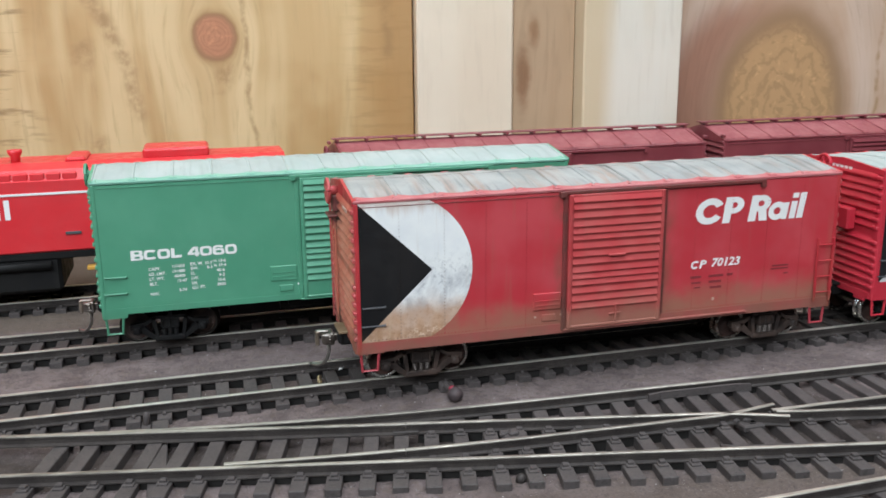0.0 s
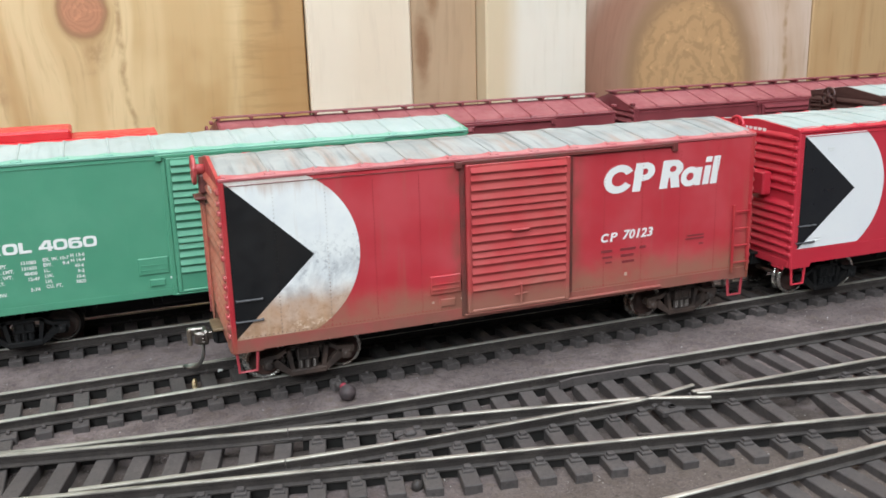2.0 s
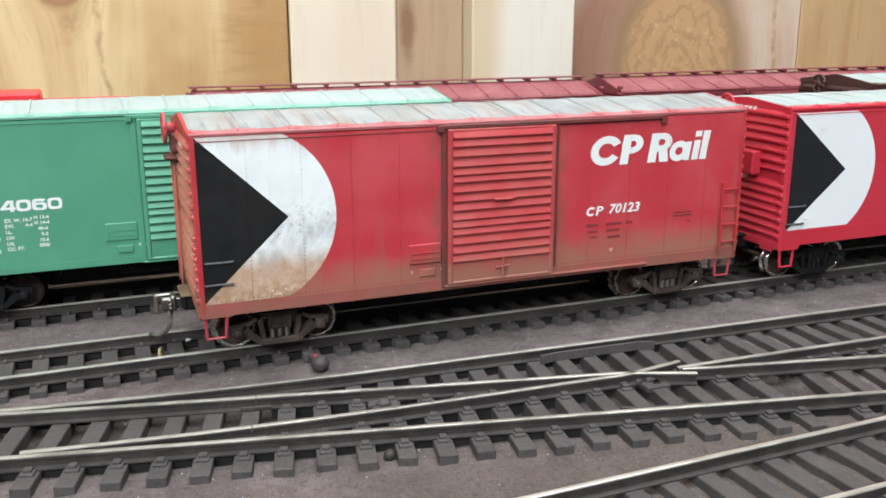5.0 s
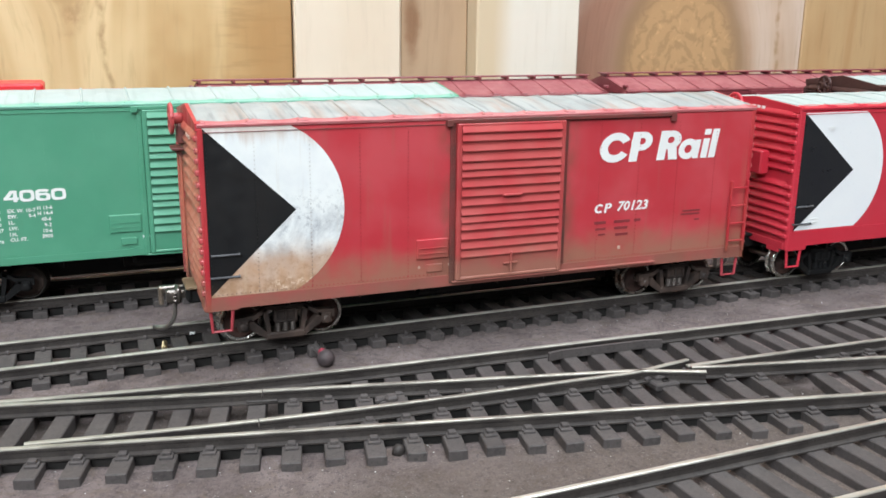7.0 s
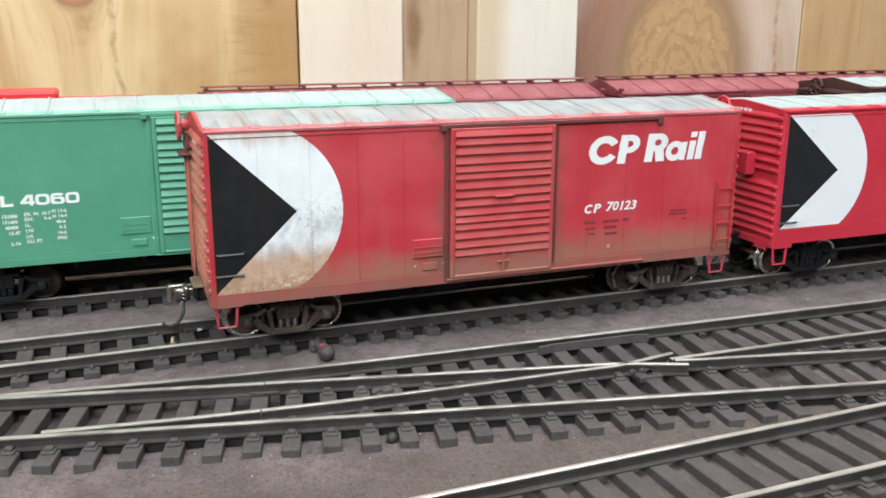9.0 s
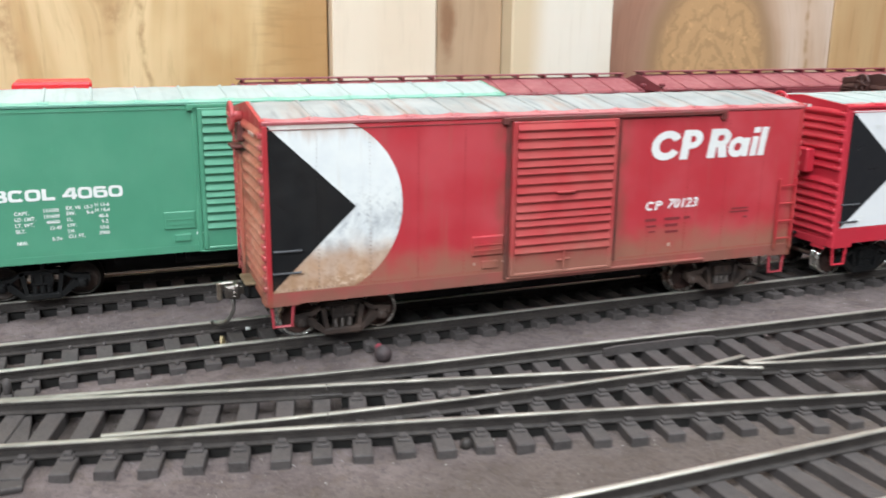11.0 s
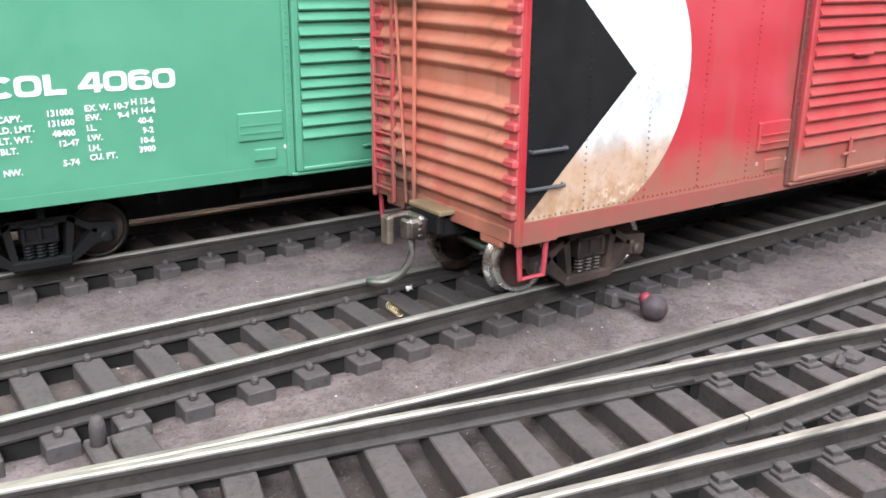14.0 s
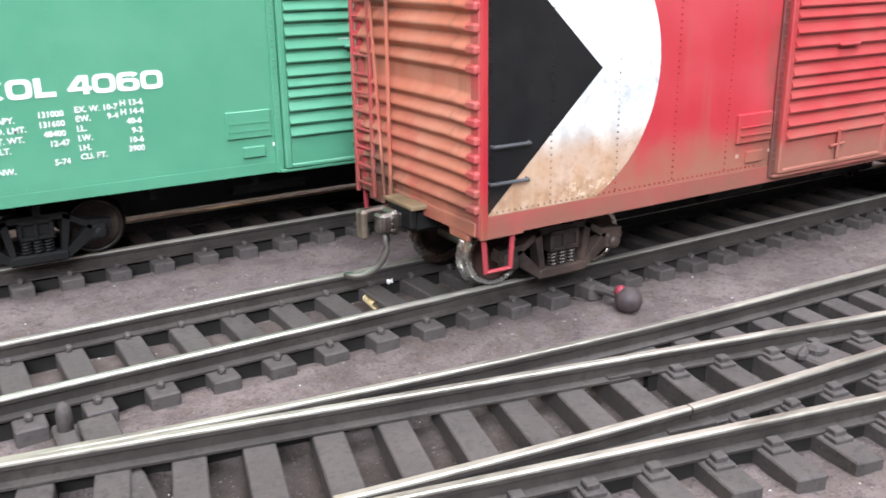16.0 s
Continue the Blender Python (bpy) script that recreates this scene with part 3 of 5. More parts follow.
bm = B()
line_x = [-70 + 2.5 * i for i in range(22)] + [-14.8 + 0.2 * i for i in range(200)] + [25.4 + 2.5 * i for i in range(35)]
line_y = [-40 + 2.5 * j for j in range(12)] + [-10.6 + 0.1 * j for j in range(252)] + [15.2 + 1.0 * j for j in range(8)]
n_x, n_y = len(line_x) - 1, len(line_y) - 1
grid = [[bm.verts.new((px, py, ground_z(px, py))) for py in line_y] for px in line_x]
for i in range(n_x):
    for j in range(n_y):
        bm.faces.new((grid[i][j], grid[i + 1][j], grid[i + 1][j + 1], grid[i][j + 1]))
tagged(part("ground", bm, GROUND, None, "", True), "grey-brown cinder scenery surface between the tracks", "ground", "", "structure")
slab("layout_board", -70, 110, -40, 22, -3.0, -0.32, PLY, "plywood baseboard under the model tracks", "baseboard")

wall = thing("wall_north", (6, 22, 0), "wall of knotty pine boards and pale studs behind the trains", "wall", "", "structure")
for x0, x1, y, z1, mat, lab in (
    (-52.0, -23.3, 20.15, 60, PINE_R, ""), (-23.2, 6.42, 20.0, 60, PINE_L, "knotty yellow pine board"), (10.35, 13.40, 17.2, 60, PINE_B, "brown board set back between the studs"),
    (18.1, 34.3, 20.0, 60, PINE_K, "pine board with one very large knot"), (34.44, 52.0, 20.08, 60, PINE_R, "orange-brown pine board"), (52.1, 80.0, 20.0, 60, PINE_L, ""), (80.1, 108.0, 20.1, 60, PINE_R, "")):
    part("board", box(B(), x0, x1, y, y + 1.9, -0.1, z1, 0.06), mat, wall, lab)


def stud(plan, material, label):
    """An upright stud from its plan outline, with eased front arrises."""
    bm = B()
    low = [bm.verts.new((x, y, -0.1)) for x, y in plan]
    top = [bm.verts.new((x, y, 60)) for x, y in plan]
    bm.faces.new(low[::-1])
    bm.faces.new(top)
    for i in range(len(plan)):
        j = (i + 1) % len(plan)
        bm.faces.new((low[i], low[j], top[j], top[i]))
    bmesh.ops.recalc_face_normals(bm, faces=bm.faces)
    return part("stud", bm, material, wall, label)


stud([(5.94, 17.0), (10.24, 17.0), (10.33, 17.08), (10.33, 21.9), (6.85, 21.9), (6.46, 20.0), (5.87, 17.08)], PINE_W, "pale planed pine stud")
stud([(13.50, 16.2), (18.22, 16.2), (18.30, 16.28), (18.30, 21.9), (13.42, 21.9), (13.42, 16.28)], PINE_W2, "whitish planed pine stud with a yellowish edge")

# ---- tracks ----
TOP, TIE_H = 0.47, 0.20
RAIL_LOWER = ((-0.12, 0.0), (0.12, 0.0), (0.12, 0.03), (0.035, 0.06), (0.035, 0.17), (0.06, 0.19), (0.06, 0.236), (-0.06, 0.236), (-0.06, 0.19), (-0.035, 0.17), (-0.035, 0.06), (-0.12, 0.03))
RAIL_HEAD = ((0.06, 0.236), (0.056, 0.258), (0.036, 0.27), (-0.036, 0.27), (-0.056, 0.258), (-0.06, 0.236))


def rail(track, points, label="", lift=0.0, top=None):
    """One rail along (x, y) points: grimy foot and web, bright worn head."""
    lower, head = B(), B()
    for bm, prof in ((lower, RAIL_LOWER), (head, RAIL_HEAD)):
        rings = []
        for i, (x, y) in enumerate(points):
            a, c = points[max(i - 1, 0)], points[min(i + 1, len(points) - 1)]
            d = Vector((c[0] - a[0], c[1] - a[1])).normalized()
            rings.append([bm.verts.new((x - d.y * u, y + d.x * u, TIE_H + lift + w)) for u, w in prof])
        m = len(prof)
        for a, b in zip(rings, rings[1:]):
            for k in range(m):
                bm.faces.new((a[k], b[k], b[(k + 1) % m], a[(k + 1) % m]))
        bm.faces.new(rings[0])
        bm.faces.new(rings[-1][::-1])
        bmesh.ops.recalc_face_normals(bm, faces=bm.faces)
    ob = part("rail", lower, RAILSIDE, track, label)
    part("rail_head", head, top or (RAILDULL if track.name.startswith("turnout") else RAILTOP), ob, "worn rail head")
    return ob


TIE_MESHES = {}


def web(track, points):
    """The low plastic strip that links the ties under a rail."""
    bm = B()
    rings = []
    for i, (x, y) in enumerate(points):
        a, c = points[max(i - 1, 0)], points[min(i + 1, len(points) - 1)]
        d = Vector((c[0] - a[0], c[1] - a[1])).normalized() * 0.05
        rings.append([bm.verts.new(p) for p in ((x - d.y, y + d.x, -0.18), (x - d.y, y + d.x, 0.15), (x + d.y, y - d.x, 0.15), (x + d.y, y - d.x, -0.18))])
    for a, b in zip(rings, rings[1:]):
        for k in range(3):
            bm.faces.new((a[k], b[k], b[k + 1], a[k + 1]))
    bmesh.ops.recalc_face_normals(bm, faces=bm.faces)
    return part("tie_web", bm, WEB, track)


def tie(track, x, y, angle, half, chairs, width=0.36, rng=random, blocks=True):
    """A plastic tie with its moulded spike heads; alike ties share one mesh."""
    key = (round(half, 1), tuple(round(c, 1) for c in chairs), width, blocks)
    if key not in TIE_MESHES:
        bm = B()
        h = round(half, 1)
        box(bm, -width / 2, width / 2, -h, h, -0.18, TIE_H, 0.018)
        for c in key[1]:
            for s in (-1, 1):
                if blocks and abs(c) > 0.6 * h and s * c < 0:
                    continue
                if blocks:
                    box(bm, -0.12, 0.12, c + s * 0.22 - 0.10, c + s * 0.22 + 0.10, TIE_H - 0.01, TIE_H + 0.05, 0.012)
                    box(bm, -0.075, 0.075, c + s * 0.18 - 0.07, c + s * 0.18 + 0.07, TIE_H + 0.03, TIE_H + 0.11, 0.012)
                else:
                    box(bm, -0.045, 0.045, c + s * 0.15 - 0.07, c + s * 0.15 + 0.06, TIE_H - 0.01, TIE_H + 0.085, 0.025)
        bmesh.ops.scale(bm, verts=bm.verts, vec=(CM, CM, CM))
        me = bpy.data.meshes.new("tie")
        bm.to_mesh(me)
        bm.free()
        me.materials.append(TIE)
        TIE_MESHES[key] = me
    ob = new("tie", TIE_MESHES[key])
    ob.parent = track
    base = BASE[track.name]
    ob.matrix_basis = pose((x - base[0]) * CM, (y - base[1]) * CM, (-base[2] + rng.uniform(-0.012, 0.006)) * CM, 0, 0, angle + rng.uniform(-0.6, 0.6))
    return ob


tie_rng = random.Random(4)
GAUGE = 0.86


def plain_track(yc, x0, x1, first, step, label):
    t = thing("track", ((x0 + x1) / 2, yc, 0), label, "railway track", "yard tracks")
    for s in (-1, 1):
        rail(t, [(x0 + (x1 - x0) * k / 4, yc + s * GAUGE) for k in range(5)])
    n0 = math.ceil((x0 - first) / step)
    for k in range(n0, int((x1 - first) / step) + 1):
        tie(t, first + k * step, yc, 0, 1.33, (-GAUGE, GAUGE), 0.36, tie_rng, False)
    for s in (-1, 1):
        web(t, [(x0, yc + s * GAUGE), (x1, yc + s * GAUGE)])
    return t


YA, YC, YD = 1.80, 6.88, 12.45
plain_track(YA, -14.0, 34.0, -5.82, 0.76, "straight yard track of bright rails on dark plastic ties")
plain_track(YC, -16.0, 36.0, -5.25, 0.766, "straight yard track of bright rails beneath the green boxcar")
plain_track(YD, -30.0, 38.0, -5.0, 0.766, "back yard track of bright rails beneath the brown boxcars")


def run(f, x0, x1, n=14, off=0.0):
    return [(x0 + (x1 - x0) * k / n, f(x0 + (x1 - x0) * k / n) + off) for k in range(n + 1)]


turnout = thing("turnout", (4, -3, 0), "dark-tied model turnout with frog, guard rails and open point blade", "railway track", "yard tracks")
rail(turnout, run(r1, -10.5, 0.2) + run(r1, 0.26, 24.0, 20), "curved stock rail")
rail(turnout, run(r4, -10.5, 13.4) + run(r4, 13.46, 16.5, 4), "straight stock rail")
rail(turnout, run(r2, -9.6, 0.69, 8, -0.03), "closed point blade", 0.008)
rail(turnout, run(r2, 0.715, 8.35, 6) + [(8.75, r2(8.75) - 0.05), (9.95, r2(9.95) - 0.27)], "closure rail with bent wing")
rail(turnout, run(r3, -3.68, 0.37, 6), "open point blade")
rail(turnout, run(r3, 0.395, 8.35, 8) + [(8.8, r3(8.8) + 0.06), (10.0, r3(10.0) + 0.30)], "closure rail with bent wing")
rail(turnout, [(9.75, -3.97), (10.4, r3(10.4) - 0.02)] + run(r3, 11.2, 24.0, 8), "frog rail")
rail(turnout, [(9.8, -4.06), (10.5, r2(10.5) - 0.02)] + run(r2, 11.3, 16.5, 5), "frog rail")
for f, sg, xa, xb in ((r1, -1, 7.3, 10.3), (r4, 1, 7.5, 10.4)):
    bm = B()
    pts = [(xa, f(xa) + sg * 0.30), (xa + 0.4, f(xa + 0.4) + sg * 0.21), (xb - 0.4, f(xb - 0.4) + sg * 0.21), (xb, f(xb) + sg * 0.30)]
    rings = [[bm.verts.new((x, y + o, z)) for o, z in ((-0.04, TIE_H), (-0.04, TIE_H + 0.20), (0.04, TIE_H + 0.20), (0.04, TIE_H))] for x, y in pts]
    for a, b in zip(rings, rings[1:]):
        for k in range(4):
            bm.faces.new((a[k], b[k], b[(k + 1) % 4], a[(k + 1) % 4]))
    bm.faces.new(rings[0])
    bm.faces.new(rings[-1][::-1])
    bmesh.ops.recalc_face_normals(bm, faces=bm.faces)
    part("guard_rail", bm, TIE, turnout, "dark plastic guard rail")
for k in range(-6, 22):
    xn = -3.668 + 0.731 * k
    yn = r4(xn) - 0.75
    tilt = -14.0 + 6.5 * ramp(xn, -1.0, 8.5)
    xf = xn
    for _ in range(4):
        yf = r1(xf) + 0.52
        xf = xn + (yf - yn) * math.tan(radians(-tilt))
    half = math.hypot(xf - xn, yf - yn) / 2
    xm, ym = (xn + xf) / 2, (yn + yf) / 2
    chairs = [0.75 - half, half - 0.52]
    for f in (r2, r3):
        if xm > 1.0:
            chairs.append((f(xm) - ym) / math.cos(radians(tilt)))
    if xm < 12.0:
        tie(turnout, xm, ym, tilt, half, chairs, 0.36, tie_rng)
for k in range(17):
    xx = 12.55 + 0.745 * k
    tie(turnout, xx, (r1(xx) + r3(xx)) / 2, -2.4, 1.46, (-0.98, 0.98), 0.36, tie_rng)
    if k < 6:
        tie(turnout, xx, (r2(xx) + r4(xx)) / 2, -12.2, 1.46, (-0.98, 0.98), 0.36, tie_rng)
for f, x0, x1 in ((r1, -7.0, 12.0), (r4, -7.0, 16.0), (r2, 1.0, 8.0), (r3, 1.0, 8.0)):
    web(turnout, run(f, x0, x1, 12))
bm = B()
lathe(bm, (2.68, -4.86, 0.0), (0.1, -0.2, 1), ((0.11, 0), (0.12, 0.12), (0.08, 0.19), (0.02, 0.21)), 12)
part("track_screw", bm, RAILSIDE, turnout, "dull screw head between the ties", True)
for jx, jf in ((0.70, r2), (0.37, r3), (13.43, r4)):
    bm = B()
    y_ = jf(jx)
    box(bm, jx - 0.32, jx + 0.32, y_ - 0.13, y_ + 0.13, TIE_H - 0.01, TIE_H + 0.09, 0.02, Matrix.Translation((jx, y_, 0)) @ pose(0, 0, 0, 0, 0, -11) @ Matrix.Translation((-jx, -y_, 0)))
    part("rail_joiner", bm, RAILSIDE, turnout)
bm = B()
box(bm, -5.35, -4.95, -3.9, 0.5, 0.06, 0.16, 0.02)
part("throw_bar", bm, TIE, turnout, "sliding throw bar between the ties")
for hx, hy in ((3.2, -3.05), (9.05, -4.0)):
    bm = B()
    box(bm, hx - 0.3, hx + 0.3, hy - 0.32, hy + 0.32, 0.10, 0.26, 0.03)
    box(bm, hx - 0.16, hx + 0.10, hy - 0.10, hy + 0.14, 0.22, 0.37, 0.05)
    box(bm, hx - 0.34, hx - 0.02, hy + 0.10, hy + 0.22, 0.2, 0.33, 0.04, Matrix.Translation((hx, hy, 0)) @ pose(0, 0, 0, 0, 0, 24) @ Matrix.Translation((-hx, -hy, 0)))
    part("frog_plate" if hx > 5 else "rail_clip", bm, TIE, turnout)

front = thing("track", (13, -8.7, 0), "front track of bright rails at the layout's near side", "railway track", "yard tracks")
for yy in (-7.75, -9.65):
    rail(front, [(-1 + 7 * k, yy - 0.08 + 0.015 * (7 * k)) for k in range(5)])
for k in range(36):
    tie(front, -0.6 + 0.745 * k, -8.76 + 0.015 * 0.745 * k, 1.0, 1.44, (-0.95, 0.95), 0.36, tie_rng)


# ---- freight cars ----
def wheelset(truck, x, yc, metal_paint):
    bm = B()
    r = 0.48
    zc = TOP + r
    for s in (-1, 1):
        y = yc + s * 0.75
        lathe(bm, (x, y, zc), (0, s, 0), ((0.40, -0.10), (r + 0.06, -0.10), (r + 0.075, -0.085), (r + 0.07, -0.06), (r + 0.012, -0.03), (r, 0.0), (r - 0.01, 0.17), (r - 0.06, 0.17), (0.40, 0.14)), 40, False)
    w = part("wheelset", bm, metal_paint, truck, "metal wheels on one axle", True)
    bm = B()
    tube(bm, [(x, yc - 1.05, zc), (x, yc + 1.05, zc)], 0.09, 10)
    part("axle", bm, WIRE, w)
    for s in (-1, 1):
        bm = B()
        lathe(bm, (x, yc + s * 0.75, zc), (0, s, 0), ((0.05, -0.12), (0.14, -0.12), (0.17, -0.05), (0.30, -0.03), (0.405, -0.085), (0.41, 0.0), (0.405, 0.135), (0.36, 0.10), (0.2, 0.08), (0.15, 0.16), (0.05, 0.17)), 28)
        part("wheel_face", bm, WHEEL_BROWN if metal_paint is STEEL or metal_paint is RIM else TRUCK, w, "", True)
    return w


def truck(car, xc, yc, material, metal_paint=None):
    """A two-axle freight truck with cast side frames and coil springs."""
    bm = B()
    box(bm, xc - 0.22, xc + 0.22, yc - 1.2, yc + 1.2, 1.05, 1.32, 0.03)
    lathe(bm, (xc, yc, 1.30), (0, 0, 1), ((0.45, 0), (0.45, 0.1), (0.2, 0.12), (0.2, 0.3)), 16)
    t = part("truck", bm, material, car, "grimy freight truck")
    for s in (-1, 1):
        y0, y1 = sorted((yc + s * 1.12, yc + s * 1.32))
        bm = B()
        zc = TOP + 0.48
        up = [(-1.16, zc + 0.02), (-1.16, zc + 0.20), (-0.74, zc + 0.24), (-0.44, zc + 0.42), (0.44, zc + 0.42), (0.74, zc + 0.24), (1.16, zc + 0.20), (1.16, zc + 0.02)]
        upper = [(xc + a, b) for a, b in up] + [(xc + a, b) for a, b in ((0.80, zc + 0.08), (0.44, zc + 0.32), (-0.44, zc + 0.32), (-0.80, zc + 0.08))]
        prism(bm, upper, y0, y1)
        for d in (-1, 1):
            prism(bm, [(xc + d * 0.80, zc + 0.16), (xc + d * 0.98, zc + 0.02), (xc + d * 0.44, zc - 0.36), (xc + d * 0.34, zc - 0.30)], y0, y1)
            prism(bm, [(xc + d * 0.42, zc + 0.40), (xc + d * 0.54, zc + 0.36), (xc + d * 0.42, zc - 0.30), (xc + d * 0.33, zc - 0.30)], y0, y1)
            box(bm, xc + d * 0.97 - 0.13, xc + d * 0.97 + 0.13, y0 - 0.05 * (s < 0), y1 + 0.05 * (s > 0), zc - 0.12, zc + 0.14, 0.045)
        box(bm, xc - 0.46, xc + 0.46, y0 - 0.03, y1 + 0.03, zc - 0.39, zc - 0.21, 0.04)
        for bx0, bx1, bz0, bz1 in ((-0.27, -0.21, 0.05, 0.34), (0.21, 0.27, 0.05, 0.34), (-0.03, 0.03, 0.05, 0.34), (-0.27, 0.27, 0.03, 0.09), (-0.27, 0.27, 0.29, 0.35)):
            box(bm, xc + bx0, xc + bx1, y0 - 0.05, y1 + 0.05, zc + bz0, zc + bz1, 0.012)
        box(bm, xc - 0.24, xc + 0.24, y0, y1, zc + 0.06, zc + 0.33, 0.03)
        sf = part("side_frame", bm, material, t, "cast side frame")
        for k in (-1, 0, 1):
            bm = B()
            pts = []
            for j in range(41):
                a = 2 * math.pi * j / 8
                pts.append((xc + k * 0.17 + 0.07 * math.cos(a), (y0 + y1) / 2 + 0.07 * math.sin(a) + s * 0.05, zc - 0.21 + 0.26 * j / 40))
            tube(bm, pts, 0.021, 5)
            part("spring", bm, material if material is UNDER else SPRING, t, "dull coil spring")
        for d in (-1, 1):
            bm = B()
            lathe(bm, (xc + d * 0.97, (y1 if s > 0 else y0) + s * 0.04, zc), (0, s, 0), ((0.105, 0), (0.105, 0.04), (0.07, 0.07), (0.03, 0.075)), 14)
            part("bearing_cap", bm, material, t)
    for d in (-1, 1):
        wheelset(t, xc + d * 0.97, yc, metal_paint or STEEL)
    return t


def coupler(car, x, yc, sx):
    """A knuckle coupler in its draft box, with its curved trip wire."""
    zc = 1.48
    X = lambda a: x + sx * a  # noqa: E731
    bm = B()
    box(bm, *sorted((X(0.30), X(-1.0))), yc - 0.30, yc + 0.30, zc - 0.17, zc + 0.19, 0.05)
    box(bm, *sorted((X(0.34), X(0.22))), yc - 0.36, yc + 0.36, zc - 0.10, zc + 0.21, 0.03)
    c = part("coupler", bm, UNDER, car, "dark metal knuckle coupler")
    part("shank", box(B(), *sorted((X(0.2), X(0.5))), yc - 0.09, yc + 0.09, zc - 0.09, zc + 0.11, 0.02), DARKMETAL, c)
    part("coupler_head", box(B(), *sorted((X(0.44), X(0.58))), yc - 0.24, yc + 0.22, zc - 0.17, zc + 0.20, 0.045), DARKMETAL, c)
    part("jaw_arm", box(B(), *sorted((X(0.50), X(0.92))), yc + 0.08, yc + 0.25, zc + 0.02, zc + 0.19, 0.03), DARKMETAL, c)
    part("knuckle", box(B(), *sorted((X(0.54), X(0.76))), yc - 0.27, yc - 0.12, zc - 0.13, zc + 0.18, 0.045), DARKMETAL, c, "open coupler knuckle")
    part("knuckle_tip", box(B(), *sorted((X(0.70), X(0.78))), yc - 0.25, yc - 0.02, zc - 0.12, zc + 0.17, 0.03), DARKMETAL, c)
    for k in range(3):
        part("lug", box(B(), *sorted((X(0.55), X(0.62))), yc - 0.29, yc - 0.25, zc - 0.10 + 0.09 * k, zc - 0.05 + 0.09 * k, 0.012), DARKMETAL, c)
    bm = B()
    box(bm, *sorted((X(0.82), X(0.93))), yc + 0.05, yc + 0.27, zc - 0.25, zc + 0.18, 0.03)
    part("guard_arm", bm, BRONZED, c, "brownish worn coupler jaw face")
    bm = B()
    pts = [(X(0.60), yc - 0.05, zc - 0.1), (X(0.58), yc - 0.05, zc - 0.3)]
    for k in range(1, 11):
        a = radians(86 * k / 10)
        pts.append((X(0.58 + 0.40 * (1 - math.cos(a))), yc - 0.05 + 0.42 * (1 - math.cos(a)), zc - 0.30 - 0.60 * math.sin(a)))
    pts.append((X(1.05), yc + 0.48, 0.585))
    tube(bm, pts, 0.05, 10)
    part("trip_wire", bm, WIRE, c, "curved steel trip wire", True)
    return c


def ribbed_end(car, x, yc, sx, w, z0, z1, material, ribs, name="end_wall"):
    """A pressed end sheet with tapered horizontal ribs."""
    bm = B()
    ny, nz = 40, 190
    amp = 0.125
    rows = []
    for j in range(nz + 1):
        z = z0 + (z1 - z0) * j / nz
        row = []
        for i in range(ny + 1):
            u = -1 + 2 * i / ny
            edge = min(1.0, max(0.0, (1 - abs(u) - 0.06) / 0.10))
            edge = edge * edge * (3 - 2 * edge)
            d = 0.0
            near = 1 - abs(u)
            sag = 0.012 * math.exp(-((near - 0.20) / 0.10) ** 2)
            for zr, h in ribs:
                hh = h * (0.46 + 0.12 * min(1.0, near / 0.5))
                q = (z - zr + sag) / hh
                q = q * 0.72 if q > 0 else -q * 1.25
                if q < 1:
                    d = max(d, (0.5 + 0.5 * math.cos(math.pi * q)) ** 0.85 * min(1, h / 0.24))
            knob = 0.55 if abs(u) > 0.93 else 1.0
            row.append(bm.verts.new((x + sx * (0.04 + amp * d * max(edge, 0.35 if abs(u) > 0.9 else edge) * knob), yc + u * w / 2, z)))
        rows.append(row)
    for a, b in zip(rows, rows[1:]):
        for i in range(ny):
            f = (a[i], a[i + 1], b[i + 1], b[i])
            bm.faces.new(f if sx < 0 else f[::-1])
    bmesh.ops.recalc_face_normals(bm, faces=bm.faces)
    return part(name, bm, material, car, "pressed end with horizontal ribs", True)


def ladder(car, origin, along, width, z0, z1, rungs, material, proud):
    """Two stiles with round rungs; along is the way across the rungs."""
    o, a, n = Vector(origin), Vector(along), Vector(proud)
    bm = B()
    for k in (0, 1):
        p = o + a * width * k + n
        box(bm, *sorted((p.x - 0.03, p.x + 0.03)), *sorted((p.y - 0.03, p.y + 0.04)), z0, z1, 0.008)
    lad = part("ladder", bm, material, car, "moulded side ladder")
    for k in range(rungs):
        z = z0 + (z1 - z0) * (k + 0.6) / rungs
        bm = B()
        tube(bm, [o + n + Vector((0, 0, z)), o + n + a * width + Vector((0, 0, z))], 0.026, 6)
        part("rung", bm, material, lad)
    return lad


def grab(car, x0, x1, y, z, material, label="grab iron"):
    bm = B()
    tube(bm, [(x0, y + 0.06, z), (x0, y - 0.07, z - 0.01), (x1, y - 0.07, z - 0.01), (x1, y + 0.06, z)], 0.027, 6)
    return part("grab_iron", bm, material, car, label)


def stirrup(car, x0, x1, y, z0, z1, material):
    bm = B()
    tube(bm, [(x0, y, z1), (x0 + 0.03, y - 0.02, z0), (x1 - 0.06, y - 0.02, z0), (x1, y, z1)], 0.042, 6)
    return part("stirrup_step", bm, material, car, "bent strap sill step")


